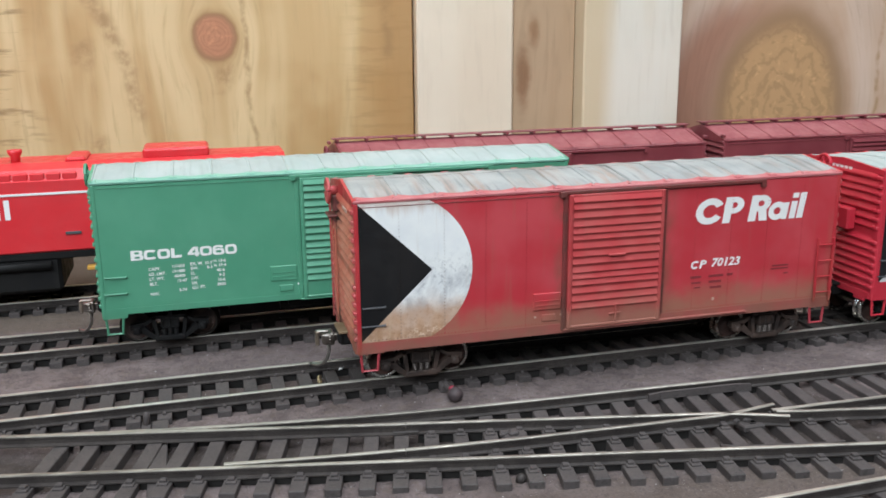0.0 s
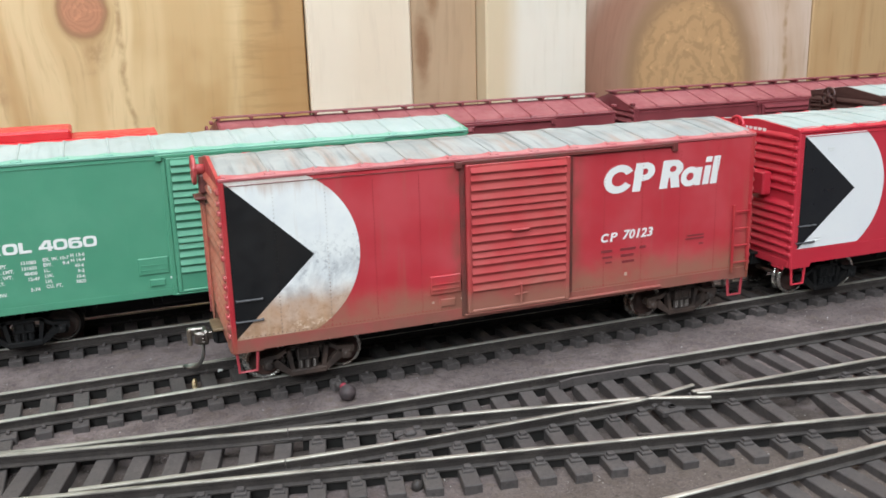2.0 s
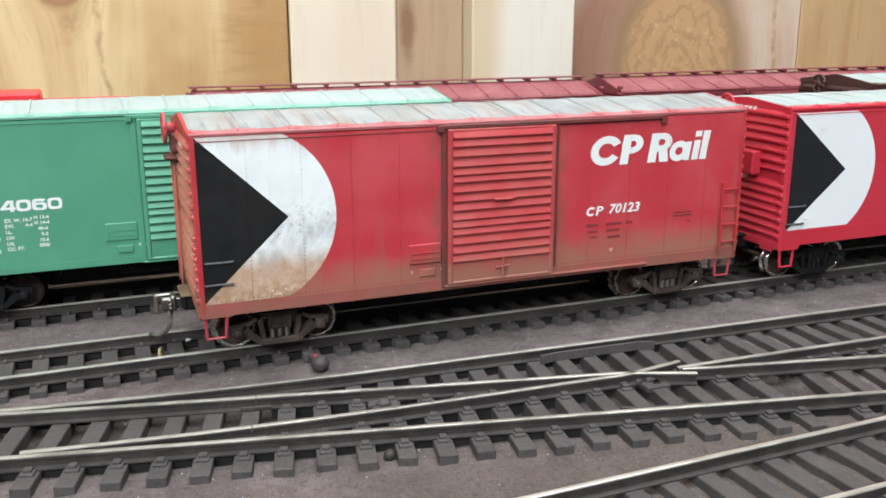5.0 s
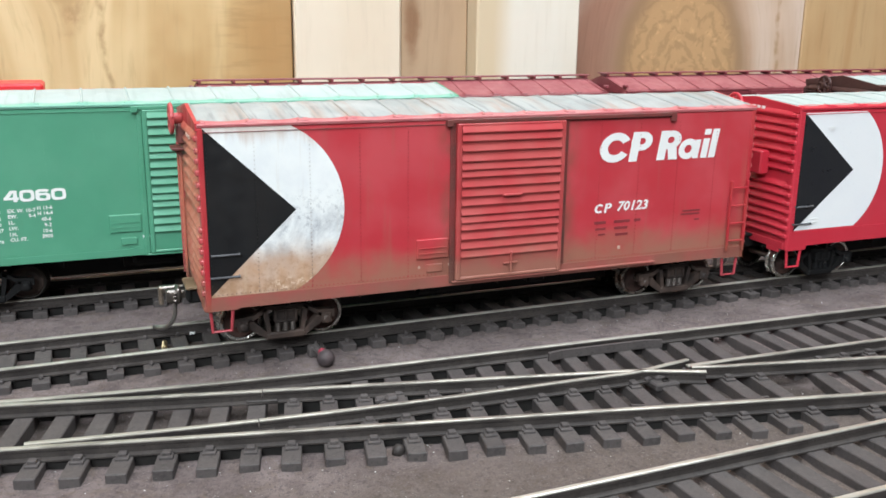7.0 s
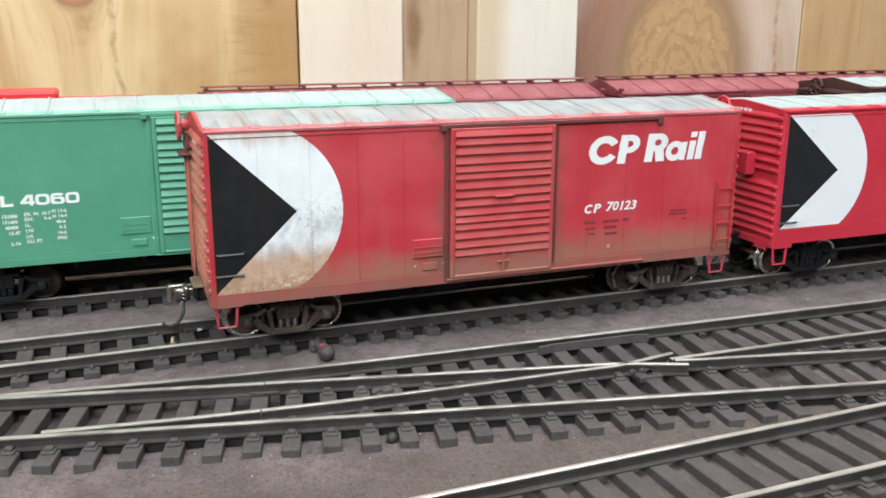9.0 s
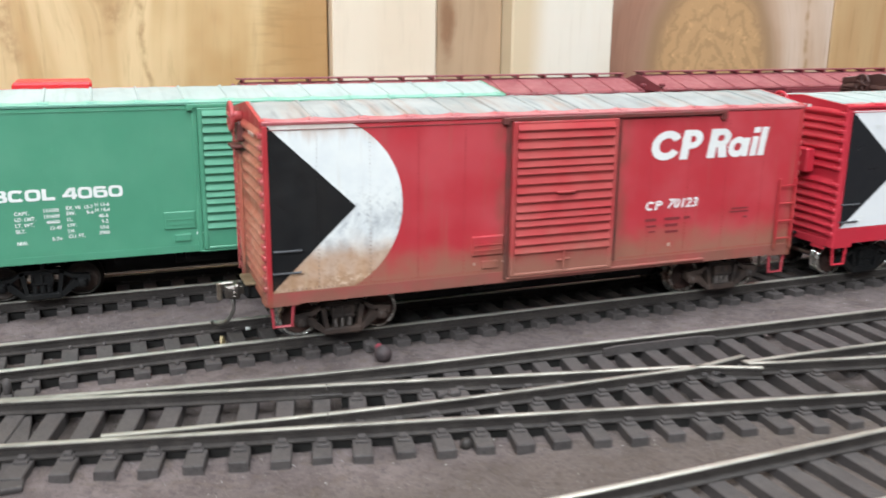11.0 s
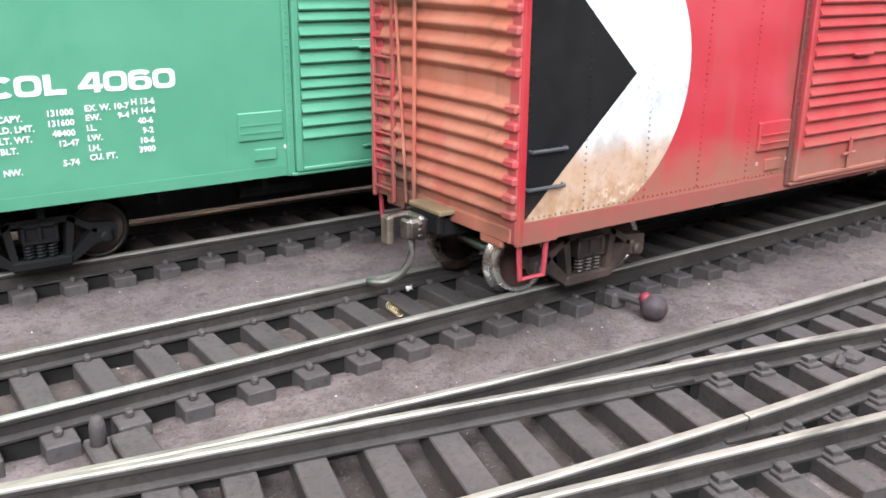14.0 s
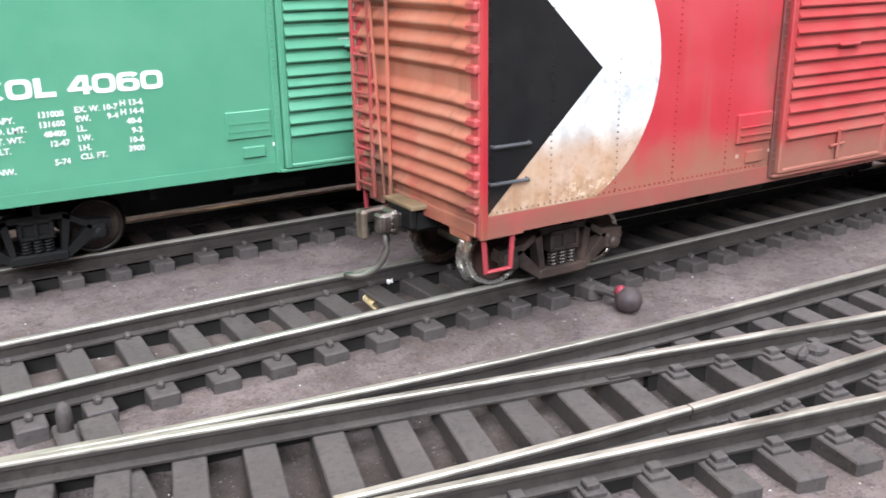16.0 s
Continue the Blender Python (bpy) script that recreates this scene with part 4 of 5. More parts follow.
def rivets(bm, spots, y, r=0.02):
    for x, z in spots:
        q = [bm.verts.new((x + r * math.cos(math.pi * k / 3), y, z + r * math.sin(math.pi * k / 3))) for k in range(6)]
        c = [bm.verts.new((x + 0.55 * r * math.cos(math.pi * k / 3), y - 1.2 * r, z + 0.55 * r * math.sin(math.pi * k / 3))) for k in range(6)]
        bm.faces.new(c)
        for k in range(6):
            bm.faces.new((q[k], q[(k + 1) % 6], c[(k + 1) % 6], c[k]))
    return bm


RIBS = [(5.36, 0.30), (5.10, 0.22), (4.88, 0.22), (4.63, 0.24), (4.36, 0.24), (4.09, 0.24), (3.84, 0.20), (3.38, 0.20), (3.15, 0.22), (2.91, 0.22), (2.67, 0.22), (2.44, 0.22), (2.20, 0.22), (1.97, 0.20)]


def boxcar(x, yc, length, paints, label, z_bottom=1.58, z_side=1.86, z_top=5.57, width=3.6, peak=5.93, panels=13, running=False, clean=False):
    """A forty-foot boxcar, its west end at x. paints: side, door, end, trim, roof, eave, sill."""
    side, door, end, trim, roof, eave, sill = paints
    car = thing("boxcar", (x + length / 2, yc, TOP), label, "model boxcar", "boxcars on the yard tracks")
    ys, yn, x1 = yc - width / 2, yc + width / 2, x + length
    bm = B()
    box(bm, x, x1, ys, yn, z_side - 0.1, z_top, 0.03)
    part("body", bm, side, car, "plain sheet sides")
    drop = 0.09 if clean else 0.0
    bm = B()
    for y0, y1 in ((ys - 0.015, ys + 0.12), (yn - 0.12, yn + 0.015)):
        prism(bm, [(x, z_bottom - 0.03), (x + 0.62, z_bottom - 0.03), (x + 0.66, z_bottom + drop), (x1 - 0.66, z_bottom + drop), (x1 - 0.62, z_bottom - 0.03), (x1, z_bottom - 0.03), (x1, z_side - 0.005), (x, z_side - 0.005)], y0, y1)
    part("side_sill", bm, sill, car, "sill along the lower edge")
    under = part("underframe", box(B(), x + 0.15, x1 - 0.15, yc - 1.5, yc + 1.5, z_bottom + 0.02, z_bottom + 0.2), UNDER, car, "black underframe with brake gear")
    part("centre_sill", box(B(), x + 0.9, x1 - 0.9, yc - 0.3, yc + 0.3, z_bottom - 0.40, z_bottom + 0.05), UNDER, under)
    # Added bar that hides the lit ground beyond, keeping under the car dark.
    part("draft_sill", box(B(), x + 3.3, x1 - 3.3, yc - 0.22, yc + 0.22, z_bottom - 0.75, z_bottom - 0.35, 0.04), UNDER, under)
    for k in range(1, 8):
        xx = x + length * k / 8
        part("crossbeam", box(B(), xx - 0.05, xx + 0.05, yc - 1.45, yc + 1.45, z_bottom - 0.18, z_bottom + 0.05), UNDER, under)
    part("air_tank", tube(B(), [(x + 5.2, yc - 0.8, z_bottom - 0.25), (x + 6.6, yc - 0.8, z_bottom - 0.25)], 0.22, 12), UNDER, under)
    part("valve", box(B(), x + 8.2, x + 8.7, yc - 1.0, yc - 0.5, z_bottom - 0.4, z_bottom, 0.04), UNDER, under)
    # roof: eave strip, sloped panels, raised seams
    bm = B()
    prof = [(ys - 0.02, z_top + 0.01), (ys - 0.02, z_top + 0.06), (ys + 0.30, z_top + 0.13), (yc, peak - 0.05), (yn - 0.30, z_top + 0.13), (yn + 0.02, z_top + 0.06), (yn + 0.02, z_top + 0.01)]
    a = [bm.verts.new((x - 0.06, y, z)) for y, z in prof]
    b = [bm.verts.new((x1 + 0.06, y, z)) for y, z in prof]
    for k in range(len(prof)):
        k2 = (k + 1) % len(prof)
        bm.faces.new((a[k], b[k], b[k2], a[k2]))
    bm.faces.new(a[::-1])
    bm.faces.new(b)
    bmesh.ops.recalc_face_normals(bm, faces=bm.faces)
    rf = part("roof", bm, eave, car, "sloped sheet roof")
    bm = B()
    for sg in (-1, 1):
        box(bm, x - 0.07, x1 + 0.07, *sorted((yc + sg * (width / 2 + 0.03), yc + sg * (width / 2 - 0.06))), z_top + 0.02, z_top + 0.09, 0.02)
    part("eave_strip", bm, eave, car, "painted roof edge")
    step = length / panels
    for k in range(panels):
        xa, xb = x + k * step + 0.005, x + (k + 1) * step - 0.005
        for s in (-1, 1):
            bm = B()
            e = yc + s * (width / 2 - 0.37)
            low = []
            for i in range(9):
                f = i / 8
                out = 0.17 * math.sin(math.pi * f) ** 0.7
                low.append((xa + (xb - xa) * f, e + s * out, z_top + 0.145 - 0.19 * out))
            top = low + [(xb, yc + s * 0.02, peak - 0.035), (xa, yc + s * 0.02, peak - 0.035)]
            m = bm.verts.new(((xa + xb) / 2, (e + yc) / 2, (z_top + peak) / 2 + 0.105))
            vs = [bm.verts.new(p) for p in top]
            lo = [bm.verts.new((p[0], p[1], p[2] - 0.05)) for p in top]
            for i in range(len(top)):
                j = (i + 1) % len(top)
                bm.faces.new((vs[i], vs[j], m))
                bm.faces.new((vs[i], lo[i], lo[j], vs[j]))
            bmesh.ops.recalc_face_normals(bm, faces=bm.faces)
            part("roof_panel", bm, roof, rf, "")
    for k in range(panels + 1):
        xx = x + k * step
        bm = B()
        for s in (-1, 1):
            e = yc + s * (width / 2 - 0.20)
            tube(bm, [(xx, e, z_top + 0.115), (xx, yc, peak - 0.025)], 0.034, 6)
        part("roof_seam", bm, roof, rf)
        for s in (-1, 1):
            e = yc + s * (width / 2 - 0.02)
            bm = B()
            box(bm, max(xx - 0.13, x), min(xx + 0.13, x1), *sorted((e, e - s * 0.24)), z_top + 0.07, z_top + 0.13, 0.028)
            part("seam_foot", bm, eave, rf)
    if running:
        bm = B()
        for s in (-1, 0, 1):
            box(bm, x - 0.2, x1 + 0.2, yc + s * 0.17 - 0.07, yc + s * 0.17 + 0.07, peak + 0.06, peak + 0.10, 0.01)
        for k in range(panels + 1):
            box(bm, x + k * step - 0.04, x + k * step + 0.04, yc - 0.28, yc + 0.28, peak - 0.02, peak + 0.065)
        part("running_board", bm, door, car, "narrow roof running board")
    # ends
    for sx, xe in ((-1, x), (1, x1)):
        ribbed_end(car, xe, yc, sx, width - 0.02, z_bottom + 0.12, z_top - 0.02, end, RIBS)
        bm = B()
        prof = [(ys, z_top - 0.05), (yn, z_top - 0.05), (yn, z_top + 0.1), (yc, peak), (ys, z_top + 0.1)]
        q0 = [bm.verts.new((xe + sx * 0.10, y, z)) for y, z in prof]
        q1 = [bm.verts.new((xe - sx * 0.02, y, z)) for y, z in prof]
        bm.faces.new(q0)
        bm.faces.new(q1[::-1])
        for k in range(5):
            bm.faces.new((q0[k], q1[k], q1[(k + 1) % 5], q0[(k + 1) % 5]))
        bmesh.ops.recalc_face_normals(bm, faces=bm.faces)
        part("end_cap", bm, trim, car, "gabled upper end sheet")
        for s in (-1, 1):
            bm = B()
            ye = yc + s * (width / 2 - 0.03)
            box(bm, xe - 0.06, xe + 0.06, ye - 0.05, ye + 0.05, z_bottom - 0.05, z_top, 0.02)
            cp = part("corner_post", bm, trim, car)
            for zr, h in RIBS:
                bm = B()
                box(bm, *sorted((xe, xe + sx * 0.14)), *sorted((ye + s * 0.02, ye - s * 0.24)), zr - 0.075, zr + 0.055, 0.032)
                part("rib_end", bm, end if clean else RIB_TIP, cp)
            bm = B()
            box(bm, *sorted((xe, xe + sx * 0.075)), *sorted((ye + s * 0.025, ye - s * 0.20)), z_bottom - 0.02, z_top - 0.03, 0.025)
            part("post_flange", bm, end if clean else RIB_TIP, cp)
        bm = B()
        box(bm, *sorted((xe - sx * 0.1, xe + sx * 0.09)), yc - 1.7, yc + 1.7, z_bottom - 0.02, z_bottom + 0.2, 0.02)
        for y0, y1 in ((yc - 1.5, yc - 1.0), (yc + 1.0, yc + 1.5)):
            box(bm, *sorted((xe, xe + sx * 0.08)), y0, y1, z_bottom - 0.14, z_bottom + 0.02, 0.03)
        part("end_sill", bm, end, car)
        bm = B()
        box(bm, *sorted((xe - sx * 0.1, xe + sx * 0.35)), yc - 0.42, yc + 0.42, z_bottom + 0.1, z_bottom + 0.18, 0.02)
        part("striker_plate", bm, WOODY if not clean else UNDER, car)
        coupler(car, xe, yc, sx)
    # brake end on the west
    bm = B()
    yb, zb = yc + 0.55, z_top - 0.03
    ring = [(x - 0.36, yb + 0.32 * math.cos(2 * math.pi * k / 24), zb + 0.32 * math.sin(2 * math.pi * k / 24)) for k in range(24)]
    tube(bm, ring, 0.05, 8, True)
    wheel_paint = trim if clean else RIB_TIP
    gear_paint = end if clean else BRAKE_GRIME
    bw = part("brake_wheel", bm, wheel_paint, car, "spoked brake wheel", True)
    for k in range(6):
        a_ = math.pi * k / 3 + 0.3
        bm = B()
        tube(bm, [(x - 0.35, yb, zb), (x - 0.36, yb + 0.31 * math.cos(a_), zb + 0.31 * math.sin(a_))], 0.045, 6)
        part("spoke", bm, wheel_paint, bw)
    bm = B()
    lathe(bm, (x - 0.1, yb, zb), (-1, 0, 0), ((0.13, 0), (0.13, 0.20), (0.11, 0.30), (0.03, 0.32)), 14)
    part("hub", bm, wheel_paint, bw, "", True)
    bm = B()
    box(bm, x - 0.26, x - 0.04, yb - 0.17, yb + 0.19, z_top - 0.62, z_top - 0.14, 0.05)
    part("brake_housing", bm, gear_paint, car, "sooty brake gear housing")
    bm = B()
    tube(bm, [(x - 0.20, yc + 0.50, z_bottom - 0.02), (x - 0.20, yc + 0.47, z_top - 0.72)], 0.03, 6)
    part("brake_rod", bm, end, car, "upright brake rod")
    bm = B()
    tube(bm, [(x - 0.17, yc + 0.76, z_bottom + 0.05), (x - 0.20, yc + 0.82, 2.9), (x - 0.22, yc + 0.98, z_top - 0.72)], 0.024, 6)
    part("brake_rod", bm, end, car, "slanting brake rod")
    bm = B()
    box(bm, x - 0.40, x - 0.06, yc + 0.36, yc + 0.98, z_top - 0.76, z_top - 0.69, 0.018)
    for yy in (yc + 0.46, yc + 0.88):
        tube(bm, [(x - 0.34, yy, z_top - 0.74), (x - 0.06, yy, z_top - 0.98)], 0.025, 6)
    part("brake_step", bm, gear_paint, car, "sooty brake platform on two struts")
    ladder(car, (x, yn - 0.62, 0), (0, 1, 0), 0.58, z_bottom - 0.05, z_top - 0.20, 13, end if clean else RIB_TIP, (-0.135, 0, 0))
    # side fittings (both sides)
    for s in (-1, 1):
        y = yc + s * width / 2
        ladder(car, (x1 - 0.62 if s < 0 else x + 0.1, y, 0), (1, 0, 0), 0.52, 1.78, 3.72, 4, side if clean else RED_TRIM, (0, s * 0.15, 0))
        for xa in (x + 0.02, x1 - 0.58):
            stirrup(car, xa, xa + 0.5, y + 0.06, 1.06, z_bottom + 0.06, trim if clean else STEP_RED)
        if s < 0:
            g_mat = side if side in (GREEN, BROWN, DARKBROWN) else GREY_STEP
            grab(car, x + 0.10, x + 0.70, y, 2.83, g_mat)
            grab(car, x + 0.06, x + 0.68, y, 2.33, g_mat)
    y = ys
    # door
    xd0, xd1 = x + length * 0.404, x + length * 0.600
    zd0, zd1 = z_side - 0.14, z_top - 0.08
    bm = B()
    box(bm, xd0, xd1, y - 0.10, y + 0.02, zd0, zd1, 0.02)
    dr = part("door", bm, door, car, "sliding door with horizontal ribs")
    for q in ((xd0 - 0.02, xd0 + 0.10, y - 0.13, y, zd0, zd1), (xd1 - 0.10, xd1 + 0.02, y - 0.13, y, zd0, zd1), (xd0 + 0.10, xd1 - 0.10, y - 0.13, y, zd0, zd0 + 0.08)):
        part("door_edge", box(B(), *q, 0.02), door, dr)
    rib_rows = [zd1 - (zd1 - zd0) * f for f in (0.059, 0.112, 0.174, 0.237, 0.290, 0.337, 0.400, 0.459, 0.517, 0.578, 0.627, 0.675, 0.736, 0.796, 0.852)]
    rib_shape = ((0.095, -0.005), (0.15, 0.0), (0.165, 0.025), (0.155, 0.05), (0.097, 0.16))
    for z in rib_rows:
        bm = B()
        prof = [(y - o, z + h) for o, h in rib_shape]
        a = [bm.verts.new((xd0 + 0.10, q, w)) for q, w in prof]
        b = [bm.verts.new((xd1 - 0.10, q, w)) for q, w in prof]
        for i in range(4):
            bm.faces.new((a[i], b[i], b[i + 1], a[i + 1]))
        bm.faces.new(a)
        bm.faces.new(b[::-1])
        bmesh.ops.recalc_face_normals(bm, faces=bm.faces)
        part("door_rib", bm, door, dr)
    bm = B()
    xm = (xd0 + xd1) / 2
    box(bm, xm - 0.25, xm + 0.25, y - 0.22, y - 0.12, 3.74, 3.79, 0.015)
    tube(bm, [(xm + 0.02, y - 0.16, zd0 + 0.12), (xm + 0.02, y - 0.17, zd0 + 0.62)], 0.03, 6)
    tube(bm, [(xm - 0.18, y - 0.16, zd0 + 0.34), (xm + 0.18, y - 0.16, zd0 + 0.36)], 0.025, 6)
    part("door_handle", bm, door, dr)
    bm = B()
    box(bm, xd0 - 0.16, xd0 - 0.03, y - 0.06, y + 0.01, z_side - 0.2, z_top - 0.02, 0.015)
    post_paint = trim if clean else POST
    part("door_post", box(B(), xd1 + 0.03, xd1 + 0.14, y - 0.05, y + 0.01, z_side, z_top - 0.02, 0.015), post_paint, car)
    rivets(bm, [(xd0 - 0.1, z_side + 0.1 + 0.11 * k) for k in range(32)], y - 0.06, 0.016)
    part("door_post", bm, post_paint, car)
    bm = B()
    box(bm, x + 0.02, x + length * 0.82, y - 0.02, y + 0.01, z_top - 0.105, z_top - 0.088, 0.005)
    box(bm, xd0 - 0.25, x + length * 0.82, y - 0.09, y + 0.01, z_top - 0.075, z_top + 0.02, 0.012)
    box(bm, xd0 - 0.28, xd0 - 0.12, y - 0.14, y + 0.01, z_top - 0.14, z_top + 0.02, 0.012)
    box(bm, x + length * 0.815, x + length * 0.825, y - 0.1, y + 0.01, z_top - 0.2, z_top + 0.02, 0.004)
    part("door_track", bm, post_paint, car, "upper door rail")
    bm = B()
    box(bm, xd0 - 0.1, x + length * 0.80, y - 0.11, y + 0.01, z_side - 0.20, z_side - 0.15, 0.012)
    part("door_track", bm, sill, car, "lower door rail")
    # tack boards
    bm = B()
    xb = x + length * 0.335
    box(bm, xb, xb + 0.80, y - (0.035 if clean else 0.06), y + 0.01, 2.32, 2.79, 0.015)
    for z in (2.44, 2.57):
        box(bm, xb + 0.05, xb + 0.75, y - (0.046 if clean else 0.085), y, z, z + 0.02)
    part("tack_board", bm, side, car, "small framed tack board")
    bm = B()
    box(bm, xb + 0.26, xb + 0.66, y - 0.04, y + 0.01, 1.98, 2.17, 0.012)
    part("tack_board", bm, side, car)
    # rivet rows
    bm = B()
    spots = []
    for f in (0.006, 0.077, 0.161, 0.241, 0.321, 0.676, 0.756, 0.838, 0.92, 0.994):
        spots += [(x + length * f, z_side + 0.08 + 0.094 * k) for k in range(int((z_top - z_side - 0.2) / 0.094))]
    for xa, xb2 in ((x + 0.2, xd0 - 0.3), (xd1 + 0.3, x1 - 0.2)):
        n = int((xb2 - xa) / 0.1)
        spots += [(xa + 0.1 * k, z_side + 0.05) for k in range(n)] + [(xa + 0.1 * k, z_top + 0.005) for k in range(n)]
    spots = [q for q in spots if q[1] < z_top - 0.09 and not (side is RED_CLEAN and q[0] < x + 3.3)]
    if clean:
        tagged(part("rivets", rivets(bm, spots, y + 0.001, 0.008), side, car), "fine rivet rows", "", "", "stuff")
    else:
        zc, hh = (z_side + z_top) / 2, (z_top - z_side) / 2
        groups = {"red": [], "black": [], "white": []}
        for q in spots:
            on_mark = q[0] < x + 1.03 + math.sqrt(max(0.0, 2.05 ** 2 - (q[1] - zc) ** 2))
            in_triangle = q[0] < x + 0.03 + 1.95 * (1 - abs(q[1] - zc) / hh)
            groups["black" if in_triangle else "white" if on_mark else "red"].append(q)
        for key, mat, lab in (("red", RIVET_RED, "grimy rivet rows on red sheets"), ("black", BLACK, "black painted rivet rows"), ("white", RIVET, "stained rivet rows on the mark")):
            bm = rivets(B(), groups[key], y + (0.001 if key == "red" else -0.004), 0.0165)
            tagged(part("rivets", bm, mat, car), lab, "", "", "stuff")
    for f in (0.123, 0.877):
        truck(car, x + length * f, yc, TRUCK if not clean else UNDER, RIM if side is RED else STEEL if side is RED_CLEAN else DARKWHEEL)
    return car


def multimark(car, x, y, z0, z1, white, black):
    """The round-ended white panel with a black triangle, laid on the side sheet."""
    zc, h = (z0 + z1) / 2, (z1 - z0) / 2
    r, cx = 2.05, x + 1.03
    a0 = math.degrees(math.asin(h / r))
    pts = [(x + 0.03, z0), (cx + r * math.cos(radians(-a0)), z0)] + [(cx + r * math.cos(radians(-a0 + 2 * a0 * k / 40)), zc + r * math.sin(radians(-a0 + 2 * a0 * k / 40))) for k in range(1, 41)] + [(x + 0.03, z1)]
    part("panel_mark", plate(B(), pts, y - 0.005), white, car, "round-ended white mark")
    part("panel_mark", plate(B(), [(x + 0.03, z0), (x + 1.98, zc), (x + 0.03, z1)], y - 0.008), black, car, "black triangle mark")


def word_mark(car, x, z, h, y, mat):
    """The slanted white word mark as plain ovals and bars."""
    k = h / 0.62
    L = 0.16
    w = 0.865 * k
    marks = [lambda b: oval(b, x + 0.42 * w, z + 0.31 * k, 0.37 * k, 0.31 * k, y, L, 0.5, (-32, 32)),
             lambda b: (slanted(b, x + 0.80 * w, z, 0.2 * k, h, y, L), oval(b, x + 1.16 * w, z + 0.42 * k, 0.26 * k, 0.2 * k, y - 0.001, L, 0.35)),
             lambda b: (slanted(b, x + 1.60 * w, z, 0.2 * k, h, y, L), oval(b, x + 2.0 * w, z + 0.42 * k, 0.26 * k, 0.20 * k, y - 0.001, L, 0.35), slanted(b, x + 1.95 * w, z, 0.22 * k, 0.3 * k, y - 0.002, -0.12)),
             lambda b: (oval(b, x + 2.52 * w, z + 0.21 * k, 0.24 * k, 0.22 * k, y, L, 0.4), slanted(b, x + 2.66 * w, z, 0.14 * k, 0.4 * k, y - 0.001, L)),
             lambda b: (slanted(b, x + 2.90 * w, z, 0.16 * k, 0.42 * k, y, L), slanted(b, x + 2.99 * w, z + 0.5 * k, 0.16 * k, 0.12 * k, y, L)),
             lambda b: slanted(b, x + 3.14 * w, z, 0.17 * k, h, y, L)]
    for m in marks:
        bm = B()
        m(bm)
        bmesh.ops.remove_doubles(bm, verts=bm.verts, dist=0.0004)
        part("word_mark", bm, mat, car)


def bars(car, name, rows, y, mat):
    """Small unreadable printing as plain bars: (x, z, width, height)."""
    for x, z, w, h in rows:
        part(name, plate(B(), [(x, z), (x + w, z), (x + w, z + h), (x, z + h)], y), mat, car)


YS = YA - 1.8
red_car = boxcar(0.0, YA, 14.35, (RED, RED_DOOR, RUST_END, RED_TRIM, ROOF_WORN, EAVE, SILL), "weathered red model boxcar with dusty lower sides and rusty orange end")
multimark(red_car, 0.0, YS, 1.87, 5.575, WHITE, BLACK)
word_mark(red_car, 9.68, 4.37, 0.75, YS - 0.010, LETTER)
letters("car_number", "70123", 10.25, YS - 0.008, 3.12, 0.235, LETTER, red_car, 0.22, 0.020, 1.10)
bm = B()
oval(bm, 9.75, 3.205, 0.135, 0.118, YS - 0.01, 0.2, 0.56, (-38, 38))
bmesh.ops.remove_doubles(bm, verts=bm.verts, dist=0.0004)
part("word_mark", bm, LETTER, red_car)
bm = B()
slanted(bm, 9.885, 3.09, 0.06, 0.235, YS - 0.01, 0.2)
oval(bm, 10.015, 3.262, 0.095, 0.068, YS - 0.011, 0.2, 0.4)
bmesh.ops.remove_doubles(bm, verts=bm.verts, dist=0.0004)
part("word_mark", bm, LETTER, red_car)
bars(red_car, "printing", [(9.62, 2.80, 0.34, 0.075), (10.2, 2.80, 0.48, 0.075), (10.8, 2.80, 0.2, 0.075), (9.66, 2.64, 0.3, 0.06), (10.22, 2.63, 0.4, 0.075), (9.75, 2.5, 0.2, 0.05), (10.26, 2.46, 0.38, 0.07), (12.3, 2.95, 0.55, 0.05), (12.25, 2.86, 0.6, 0.05), (12.7, 2.7, 0.15, 0.05)], YS - 0.008, GREY_LETTER)
letters("end_number", "70123", -0.19, YA - 1.10, 5.30, 0.095, END_LETTER, red_car, 0.1, 0.006, 1.3, True)
for dy in (0.86, 0.97):
    part("end_mark", box(B(), -0.197, -0.175, YA - dy - 0.08, YA - dy, 5.31, 5.385), END_LETTER, red_car)
bars(red_car, "printing", [(4.85, 2.08, 0.06, 0.06), (5.62, 2.1, 0.05, 0.05), (10.35, 2.1, 0.08, 0.09)], YS - 0.011, END_LETTER)

